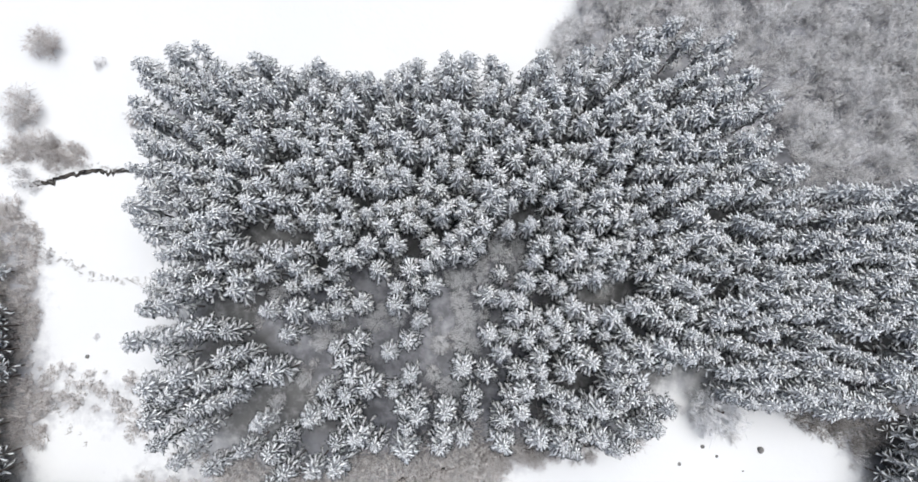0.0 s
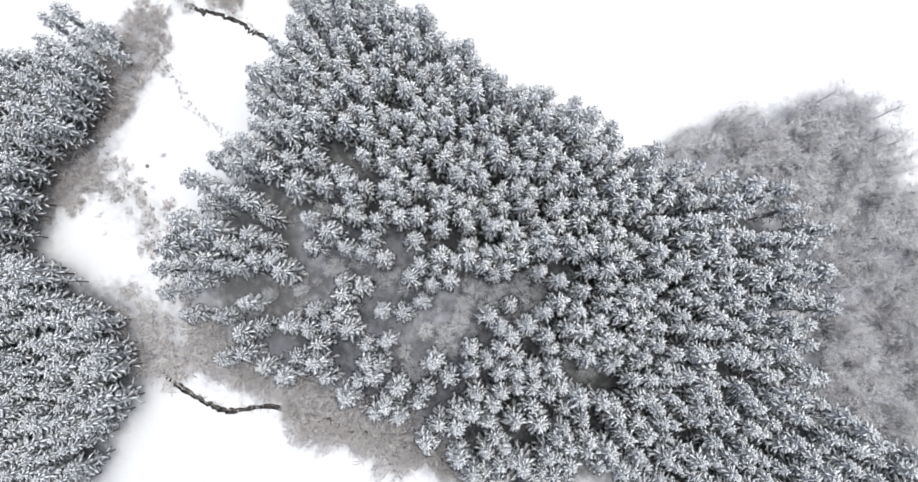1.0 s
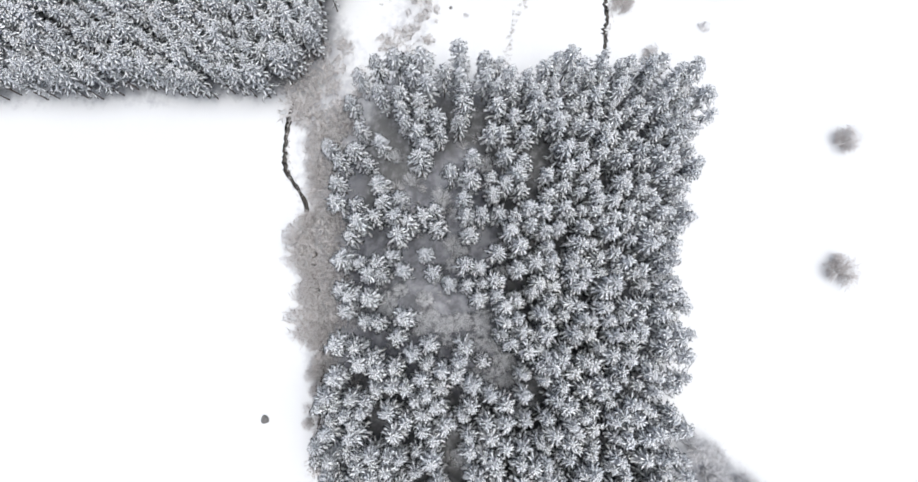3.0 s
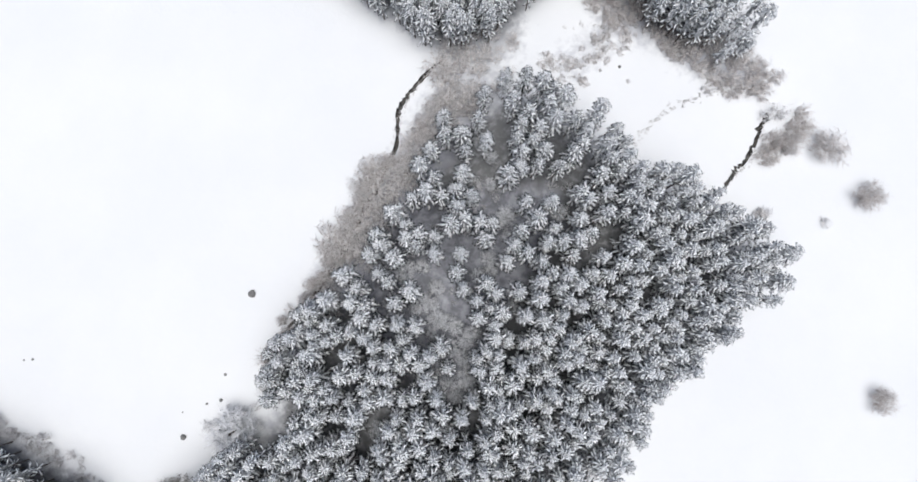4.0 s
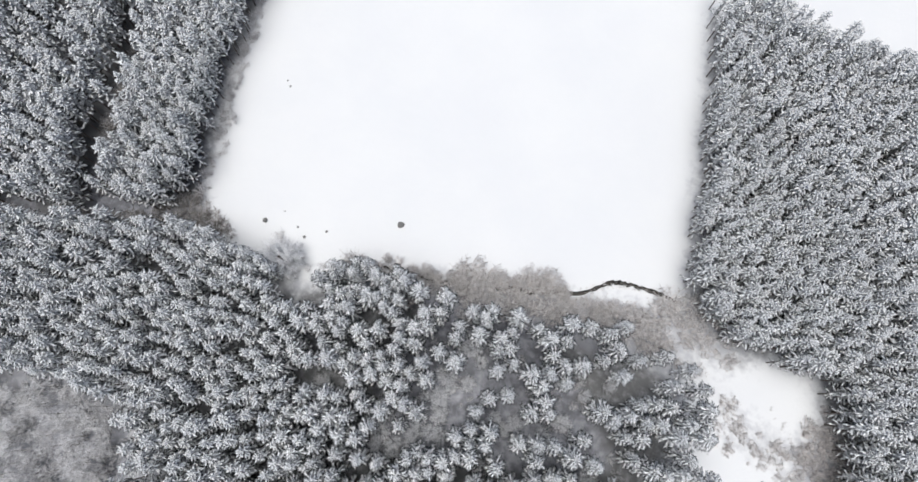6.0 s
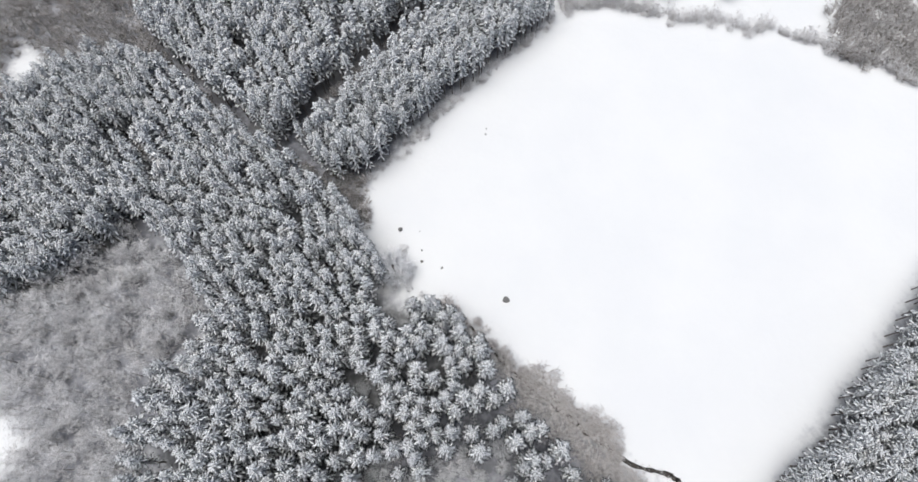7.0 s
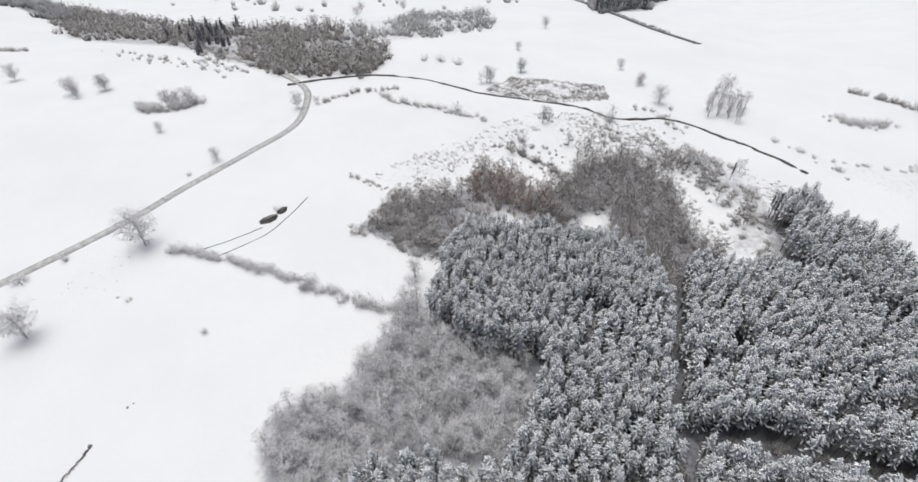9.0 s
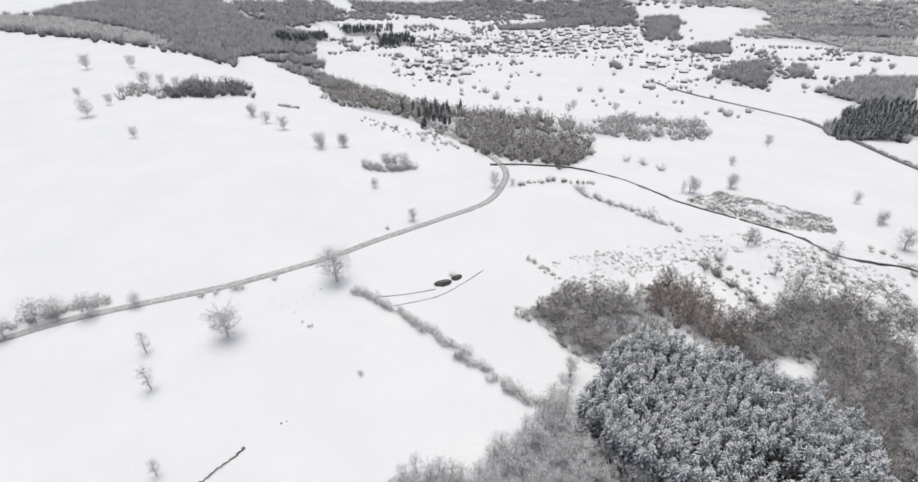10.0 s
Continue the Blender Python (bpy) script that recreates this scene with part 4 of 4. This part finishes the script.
for i, (x, y) in enumerate(planted(MOOR_WOOD, 3.4, 0.2, 0.48)):
    s = rng.uniform(0.5, 1.0)
    place(moor_masters[i % 2], x, y, s * 1.1, s)
thicket("shrubbery", "grey-brown brush below the trees of the moor", BUSH, planted(MOOR_WOOD, 2.8, 0.1, 0.5), 0.8, 3.0, BRUSH, 1.2)
for i, (x, y) in enumerate(ragged(MOOR_BAND, 4.0, 0.2, 0.05, -0.05)):
    s = rng.uniform(0.45, 1.0)
    place(lee_masters[i % 2], x, y, s * 1.15, s)
thicket("shrubbery", "grey-brown scrub along the ditches of the moor", BUSH, np.concatenate([ragged(MOOR_BAND, 3.0, 0.3, 0.07, 0.0), ragged(NOOK, 2.3, 0.3, 0.07, -0.1), ragged(HEATH_LAND, 4.2, 0.3, 0.06, 0.15)]), 0.7, 3.2, BRUSH, 1.2)
thicket("shrubbery", "reddish-brown brush between the larches", BUSH, planted(grow(LARCHES, 1.5), 2.6, 0.1, 0.5), 0.8, 2.6, LARCH, 1.2)
thicket("shrubbery", "line of grey-brown bushes across the moor", BUSH, along([(169, 100), (167, 88), (164, 73)], 0.9, 0.9), 1.5, 4.0, BRUSH, 1.1)
for i, (x, y, h) in enumerate([(166, 99, 6), (171, 97, 6), (169, 95, 5), (181, 77, 8), (184, 74, 10), (189, 71, 8), (186, 76, 7), (199, 63, 7), (199, 59, 9), (204, 55, 8), (175, 14, 7), (177, 11, 7), (155, 17, 5), (157, 15, 5), (146, 100, 9), (210, 21.8, 7)]):
    place(lee_masters[i % 2], x, y, h * 0.11, h * 0.1)
fir = thing("dark_fir", "dark fir with little snow at the moor edge", "tree", "dark firs")
part("trunk", trunk_mesh, fir)
part("crown", mesh_of("fir_crown", *spruce_crown(72, FAR_WHORLS, -1), DARKFIR), fir)
for x, y, s in [(186, 4, 0.75), (189, 1, 0.7), (192, -2, 0.65), (190, 6, 0.6), (185, -2, 0.7), (195, -6, 0.6), (203, 23, 0.5), (121, 17, 0.6), (123, 14, 0.5)]:
    place(fir, x, y, s, s)


# ---- water, roads, stones ----
def smooth_line(points, per=6):
    p = np.array([points[0], *points, points[-1]], float)
    got = []
    for i in range(1, len(p) - 2):
        for u in np.arange(per) / per:
            got.append(0.5 * (2 * p[i] + (p[i + 1] - p[i - 1]) * u + (2 * p[i - 1] - 5 * p[i] + 4 * p[i + 1] - p[i + 2]) * u**2
                              + (3 * p[i] - 3 * p[i + 1] + p[i + 2] - p[i - 1]) * u**3))
    return np.array([*got, p[-1]])


def ribbon(name, points, width, mat, label, category, lift=0.08, wobble=0.0, per=6, thick=0.25):
    """A strip with thickness laid on the ground along a line."""
    line_ = smooth_line(lies(points), per)
    if wobble:
        line_ = line_ + rng.normal(0, wobble, line_.shape)
    d = np.gradient(line_, axis=0)
    d /= np.linalg.norm(d, axis=1)[:, None] + 1e-9
    side = np.stack([-d[:, 1], d[:, 0]], 1)
    w = width / 2 * (1 + (rng.uniform(-0.5, 0.7, (len(line_), 2)) if wobble else np.zeros((len(line_), 2))))
    left, right = line_ + side * w[:, :1], line_ - side * w[:, 1:]
    v = []
    for e, dz in ((left, -thick), (left, lift), (right, lift), (right, -thick)):
        v.append(np.column_stack([e, ground_z(e[:, 0], e[:, 1]) + dz + 0.35 * (np.hypot(e[:, 0], e[:, 1]) > 270)]))
    m = len(line_)
    i = np.arange(m - 1)
    f = []
    for s in range(3):
        a_, b_ = i + s * m, i + (s + 1) * m
        f += [np.stack([a_, b_, b_ + 1], 1), np.stack([a_, b_ + 1, a_ + 1], 1)]
    return tagged(new(name, mesh_of(name, np.concatenate(v), np.concatenate(f), mat)), label, category, kind="structure")


ROAD = [(-90, 186), (-57, 186), (-38, 186), (-18, 183), (0.6, 180), (14.2, 178.5), (47, 178.8), (70.6, 182), (99, 184), (124.9, 186.6), (142.5, 198.5), (153.5, 213), (157, 237), (155, 266), (152, 292), (149, 328)]
ribbon("road", ROAD, 3.4, SLUSH, "narrow country lane with grey slush", "road", 0.1)
ribbon("road", [(334, 80), (340, 104.6), (347, 127.6), (358, 159), (363.6, 181), (362, 196), (354, 230), (350, 257), (352, 293)], 5.0, ASPHALT,
       "dark cleared road across the far fields", "road", 0.15)
ribbon("brook", [(-34.5, -42), (-28.7, -41.5), (-23, -40.5), (-19.6, -38.5), (-14.9, -33.8), (-8, -30.5), (2.5, -26), (12, -22.5), (27, -18.6), (33, -15.8)], 0.75, WATER,
       "narrow dark brook between snowy banks", "brook", 0.05, 0.14, 9)
ribbon("brook", [(-60.5, 16.7), (-64.1, 15.4), (-67.6, 15.2), (-71.9, 13.9), (-75.5, 12.0), (-78.4, 11.2)], 0.7, WATER, "dark ditch across the snowy pasture", "brook", 0.05, 0.16, 8)
ribbon("brook", [(150, 222), (181.8, 201), (198, 174.7), (203, 142), (211.7, 118), (219.4, 96.4), (220.3, 78), (235, 59), (234, 35), (232, 19), (226, 0)], 1.4, WATER, "dark stream winding through the snow", "brook", 0.06, 0.25, 8)
ribbon("ditch", [(-12, 99.5), (-8.8, 101.2), (-5.3, 102.8), (-0.9, 104.4), (1.2, 105.3)], 0.4, WATER, "dark open ditch in the snow", "ditch", 0.05, 0.2, 7)
ribbon("ditch", [(114.9, -113.6), (108.7, -145.0)], 0.3, WATER, "thin dark ditch across the snowy field", "ditch", 0.05, 0.08, 8)
ribbon("ditch", [(55.3, 145.4), (64, 142), (73.8, 139.5)], 0.28, WATER, "thin dark track to the pond", "ditch", 0.05, 0.06, 8)
ribbon("ditch", [(56.7, 138.6), (71.9, 135.4), (83.9, 137.6), (94.8, 141)], 0.28, WATER, "thin dark track along the pasture", "ditch", 0.05, 0.06, 8)


def pond(x, y, rx, ry, turn, mat, label):
    ang = np.arange(28) * 2 * np.pi / 28
    rad = 1 + rng.normal(0, 0.06, 28)
    c, s = math.cos(turn), math.sin(turn)
    rings = []
    for k, z in ((1.0, -0.2), (1.0, 0.1), (0.86, 0.14), (0.8, 0.06)):
        px, py = np.cos(ang) * rx * rad * k, np.sin(ang) * ry * rad * k
        rings.append(np.column_stack([x + px * c - py * s, y + px * s + py * c, np.full(28, float(ground_z(x, y)) + z)]))
    v = np.vstack([*rings, (x, y, float(ground_z(x, y)) + 0.06)])
    f = []
    i = np.arange(28)
    j = (i + 1) % 28
    for q in range(3):
        f += [np.stack([i + q * 28, j + q * 28, j + q * 28 + 28], 1), np.stack([i + q * 28, j + q * 28 + 28, i + q * 28 + 28], 1)]
    f.append(np.stack([i + 84, j + 84, np.full(28, 112)], 1))
    return tagged(new("pond", mesh_of("pond", v, np.concatenate(f), mat)), label, "pond", kind="structure")


pond(77.9, 141.4, 3.4, 2.0, -0.2, WATER, "small dark open pond in the snow")
pond(84.0, 141.8, 2.4, 1.5, 0.3, WATER, "small pond with a dark rim")


def boulder(seed):
    r = np.random.default_rng(seed)
    bm = bmesh.new()
    bmesh.ops.create_icosphere(bm, subdivisions=2, radius=1.0)
    for v in bm.verts:
        v.co *= 1 + r.uniform(-0.16, 0.16)
        v.co.z = max(v.co.z, -0.45) * 0.8
    me = bpy.data.meshes.new("boulder")
    bm.to_mesh(me)
    bm.free()
    me.materials.append(ROCK)
    return me


stones = [boulder(s) for s in (1, 2, 3)]
for i, (x, y, s) in enumerate([(25.8, -29.3, 0.75), (52.6, -16.2, 0.55), (43, -17, 0.35), (39.4, -20.3, 0.3), (64.1, -11.4, 0.5), (66, -47, 0.25), (67.4, -48, 0.2), (-61.9, -16.5, 0.35),
                               (45.5, -18.2, 0.25), (50, -20, 0.15), (1.4, 105.6, 0.5), (11.6, 108.6, 0.3), (13.1, 108.6, 0.2)]):
    ob = tagged(new("boulder", stones[i % 3]), "dark boulder half sunk in the snowy field", "stone", "stones of the field")
    ob.matrix_basis = pose(x, y, float(ground_z(x, y)) + 0.25 * s, 0, 0, rng.uniform(0, 360)) @ Matrix.Scale(s, 4)

def strewn(poly, count, grain):
    """Spots in loose clumps inside a plot."""
    p = np.array(poly)
    got = []
    while len(got) < count:
        x, y = rng.uniform(p[:, 0].min(), p[:, 0].max()), rng.uniform(p[:, 1].min(), p[:, 1].max())
        if inside(np.array([x]), np.array([y]), poly)[0] and noise.noise(Vector((x * grain, y * grain, 3.0))) > rng.uniform(-0.35, 0.45):
            got.append((x, y))
    return got


# Withered tufts along ditches and banks.
TUFT = [bush(81, 9, 1, 0.05)]
tuft_spots = along([(-35, -42), (-28.7, -41.5), (-19.6, -38.5), (-14.9, -33.8)], 0.35, 0.35) + along([(-62, 16), (-70, 16), (-77, 12.5)], 0.4, 0.5) \
    + along([(-53.1, -2.2), (-58.2, -3.3), (-63.8, -3.0), (-68.4, -1.6), (-72.5, 0.3), (-76.4, 0.6)], 0.3, 0.45) + along([(-60, -30), (-66, -25)], 0.5, 0.8) + along([(-9, 101), (1, 105)], 0.35, 0.3) \
    + along([(-8, -31), (12, -23), (33, -16)], 0.5, 0.6) + along([(28, 150), (22, 160), (36, 158)], 1.2, 3.0)
thicket("grass_tufts", "withered grass tufts along the ditches", TUFT, tuft_spots, 0.3, 0.8, BRUSH, 1.2, "grass")
thicket("heath", "brown heath showing through the snow", TUFT, strewn(heath, 1500, 0.12), 0.3, 1.1, BRUSH, 2.0, "grass")
thicket("heath", "rough grass and heath on the moor", TUFT, strewn(ROUGH, 1100, 0.1), 0.3, 1.1, BRUSH, 2.0, "grass")

# ---- far woods ----
MIDTREE = [bush(s, 18, 2, 0.032) for s in (96, 97, 98)]
FARTREE = [bush(s, 26, 0, 0.05) for s in (91, 92, 93, 94)]
far_fir = spruce_crown(95, [(0.6, 4, 0.7), (3.0, 5, 1.6), (6.5, 5, 2.3)], -1)
far_fir = (far_fir[0] / np.array((3.2, 3.2, 16.0)), far_fir[1])

fringe = along([(-133, 845), (-94, 790), (-71, 759), (-16, 692), (36, 656), (66, 633), (84, 594)], 4.0, 5.0)
thicket("far_wood", "pale grey young wood on the hilltop", FARTREE, planted(PLATEAU, 6.5, 0.2, 0.45), 5.0, 7.0, PALEWOOD, 1.7, "forest")
thicket("far_wood", "dark line of trees along the hilltop wood", FARTREE, fringe, 7.0, 13.0, FARWOOD, 0.9, "forest")
thicket("far_wood", "grey leafless forest over the distant ridge", FARTREE, planted(RIDGE, 7.5, 0.2, 0.48), 8.0, 12.0, FARWOOD, 1.25, "forest")
thicket("far_wood", "grey leafless wood down the spur of the ridge", FARTREE, ragged(SPUR, 6.5, 0.2, 0.03), 6.0, 13.0, FARWOOD, 1.0, "forest")
thicket("copse", "dark leafless copse on the white slope", MIDTREE, ragged(HILL, 4.2, 0.2, 0.06, -0.3), 6.0, 13.0, FARWOOD, 0.8, "forest")
thicket("copse", "pale frosted trees beside the copse on the slope", MIDTREE, ragged([(-21, 462), (-17, 480), (13, 480), (14, 456)], 6.0, 0.2, 0.06), 5.0, 11.0, PALEWOOD, 0.8, "forest")
thicket("far_wood", "brown-grey leafless wood along the valley", MIDTREE, ragged([(167, 228), (158, 270), (180, 300), (225, 290), (225, 238), (209, 213), (181, 202)], 4.0, 0.2, 0.04), 3.0, 9.0, VALLEYWOOD, 0.8, "forest")
thicket("far_wood", "grey leafless trees up the valley", MIDTREE, ragged(VALLEY, 5.2, 0.2, 0.03), 4.0, 12.0, VALLEYWOOD, 0.8, "forest")
thicket("far_wood", "grey leafless trees along the valley stream", MIDTREE, ragged(BAND, 5.5, 0.2, 0.04, -0.05), 3.0, 10.0, PALEWOOD, 0.85, "forest")
thicket("fir_wood", "frosted firs between the leafless valley trees", [far_fir], ragged([(150, 300), (172, 395), (215, 400), (200, 338), (168, 282)], 6.5, 0.2, 0.04, 0.1), 7.0, 13.0, FARWOOD, 0.5, "forest")

# Woods and copses over the far fields.
for n_, plot in enumerate(GREY_WOODS):
    big = n_ < 3
    thicket("far_wood", "grey leafless wood among the distant fields", FARTREE, ragged(plot, 11.5 if big else 6.0, 0.2, 0.012 if big else 0.03, -0.7), 7.0, 15.0 if big else 13.0, FARWOOD, 1.5 if big else 1.0, "forest")
for plot in PALE_WOODS:
    thicket("far_wood", "pale frosted wood on the distant slopes", FARTREE, ragged(plot, 11.5, 0.2, 0.01, -0.6), 6.0, 11.0, PALEWOOD, 1.9, "forest")
for plot in FIR_WOODS:
    thicket("fir_wood", "dark fir wood among the far fields", [far_fir], ragged(plot, 5.5, 0.2, 0.02, -0.7), 8.0, 14.0, DARKFIR, 0.6, "forest")
thicket("copse", "grey bare trees among the far firs", FARTREE, ragged(grow(FIR_WOODS[3], 6), 8.0, 0.5, 0.02), 7.0, 13.0, FARWOOD, 1.0, "forest")

MIDLAND = [[(270, 860), (420, 905), (600, 870), (560, 700), (369, 765), (300, 770)], [(760, 610), (1000, 450), (880, 330), (640, 450)], [(400, 1010), (600, 960), (760, 900), (620, 880), (430, 930)]]
for plot in MIDLAND:
    thicket("far_trees", "bare trees in loose clumps between the far fields", FARTREE, ragged(plot, 9.0, 0.2, 0.02, 0.12), 4.0, 10.0, FARWOOD, 1.0, "trees")

FAR_BANDS = [[(165, 900), (508, 706), (462, 642), (310, 657), (220, 711)], [(488, 664), (621, 584), (516, 481), (446, 523)], [(757, 452), (916, 357), (719, 271), (614, 352)], [(740, 658), (1101, 437), (981, 385), (658, 581)], [(334, 708), (458, 622), (431, 584), (340, 619)], [(570, 511), (611, 486), (504, 396), (475, 413)]]
for plot in FAR_BANDS:
    thicket("far_wood", "grey leafless wood in long bands below the hills", FARTREE, ragged(lies(plot), 10.5, 0.2, 0.008, -0.25), 6.0, 11.0, FARWOOD, 1.4, "forest")

# Woods that close the hills all round.
spots, fir_spots = [], []
while len(spots) < 2400:
    az, rad = rng.uniform(-3.14, 3.14), math.sqrt(rng.uniform(1000.0**2, 2300.0**2))
    x, y = HUB[0] + rad * math.sin(az), HUB[1] + rad * math.cos(az)
    if (rad > 1380 or not -0.3 < az < 1.45) and noise.noise(Vector((x * 0.004, y * 0.004, 2.0))) > 0.0:
        (fir_spots if noise.noise(Vector((x * 0.006, y * 0.006, 9.0))) > 0.35 else spots).append((x, y))
thicket("far_wood", "grey woods scattered over the distant hills", FARTREE, spots, 10.0, 16.0, FARWOOD, 1.6, "forest")
thicket("fir_wood", "dark fir woods scattered over the distant hills", [far_fir], fir_spots, 10.0, 16.0, DARKFIR, 0.5, "forest")
lines = []
for p, q in [((300, 720), (480, 640)), ((420, 905), (600, 830)), ((380, 800), (520, 720)), ((480, 700), (640, 590)), ((650, 600), (760, 520)), ((560, 480), (640, 440)), ((700, 530), (800, 470)),
             ((820, 470), (960, 380)), ((760, 380), (900, 300)), ((860, 560), (960, 470)), ((300, 640), (340, 600)), ((600, 1010), (760, 930)), ((230, 760), (330, 850)), ((180, 520), (230, 470))]:
    lines += along([p, q], 7.0, 3.0)
thicket("field_hedges", "bare hedgerows between the distant fields", FARTREE, lines, 2.5, 8.0, FARWOOD, 1.0, "hedge")
trees = [p for p in ((rng.uniform(280, 900), rng.uniform(260, 820)) for _ in range(130)) if 0.25 < math.atan2(p[0] - 6, p[1] - 4) < 1.3 and math.hypot(*p) > 430]
thicket("far_trees", "bare single trees over the valley meadows", FARTREE, trees, 4.0, 11.0, PALEWOOD, 0.95, "trees")


# ---- village ----
def house_meshes(seed):
    """Walls, roof, chimney, window and door of a small house."""
    r = np.random.default_rng(seed)
    w, d, h, rise = r.uniform(9, 14), r.uniform(7, 8.5), r.uniform(2.2, 3.0), r.uniform(2.0, 2.6)
    x, y = w / 2, d / 2
    wall = Shell()
    wall.box(-x, x, -y, y, -0.4, h)
    wall.add([(-x, -y, h), (-x, y, h), (-x, 0, h + rise), (x, -y, h), (x, y, h), (x, 0, h + rise)], [(0, 2, 1), (3, 4, 5)])
    roof = Shell()
    e = 0.5
    for s in (-1, 1):
        a_, b_ = (s * (y + e), h - e * rise / y + 0.05), (0, h + rise + 0.05)
        v = [(px, py, pz + dz) for dz in (0, 0.3) for py, pz in (a_, b_) for px in (-x - e, x + e)]
        q = [(0, 1, 3, 2), (4, 6, 7, 5), (0, 4, 5, 1), (1, 5, 7, 3), (0, 2, 6, 4)]
        roof.add(v, [t for i0, i1, i2, i3 in q for t in ((i0, i1, i2), (i0, i2, i3))])
    chim = Shell()
    chim.box(x * 0.45, x * 0.45 + 0.7, -0.4, 0.4, h + rise * 0.5, h + rise + 1.1)
    win = Shell()
    win.box(-0.6, 0.6, -0.06, 0.06, -0.65, 0.65)
    door = Shell()
    door.box(-0.5, 0.5, -0.06, 0.06, 0, 2.05)
    return (w, d, h), [mesh_of(n_, *s.arrays(), m) for n_, s, m in (("wall", wall, PLASTER), ("roof", roof, ROOF), ("chimney", chim, BRICK), ("window", win, PANE), ("door", door, BARK))]


houses = []
for seed in (1, 2, 3, 4):
    (w, d, h), (wall_me, roof_me, chim_me, win_me, door_me) = house_meshes(seed)
    t = thing("house", "small village house with a snow-covered roof", "house", "houses of the village")
    wall_ob = part("wall", wall_me, t)
    part("roof", roof_me, t, "snow-covered gable roof")
    part("chimney", chim_me, t)
    for s in (-1, 1):
        for fx_ in (-0.33, 0.33):
            o = part("window", win_me, t)
            o.location = (fx_ * w, s * (d / 2 + 0.03), 1.6)
    o = part("door", door_me, t)
    o.location = (0, -d / 2 - 0.03, 0)
    houses.append(t)
placed = []
HAMLETS = [([(337, 742), (422, 717), (376, 622), (299, 643)], 20), ([(581, 860), (743, 805), (604, 647), (486, 717)], 62), ([(736, 796), (849, 758), (721, 637), (621, 667)], 26), ([(688, 618), (771, 585), (647, 488), (597, 525)], 9),
           ([(421, 900), (553, 837), (483, 729), (369, 789)], 18), ([(554, 479), (611, 453), (583, 430), (527, 454)], 3), ([(742, 550), (789, 529), (755, 504), (713, 526)], 3), ([(178, 1040), (263, 1107), (248, 1049), (167, 987)], 6)]
for plot, count in HAMLETS:
    corners = np.array(plot)
    tries = 0
    while count and tries < 400:
        tries += 1
        x, y = rng.uniform(*corners[:, 0][[corners[:, 0].argmin(), corners[:, 0].argmax()]]), rng.uniform(*corners[:, 1][[corners[:, 1].argmin(), corners[:, 1].argmax()]])
        if inside(np.array([x]), np.array([y]), plot)[0] and all(math.hypot(x - a_, y - b_) > 14.0 for a_, b_ in placed):
            placed.append((x, y))
            count -= 1
for i, (x, y) in enumerate(placed):
    place(houses[i % 4], x, y, rng.uniform(0.75, 1.15), rng.uniform(0.8, 1.1), level=False, turn=rng.choice((-38, -25, -50, 45)) + rng.normal(0, 12))
garden = [(x + rng.normal(0, 13), y + rng.normal(0, 13)) for x, y in placed for _ in range(3)]
thicket("garden_trees", "bare trees and bushes between the village houses", FARTREE, garden, 2.5, 8.0, FARWOOD, 1.0, "trees")
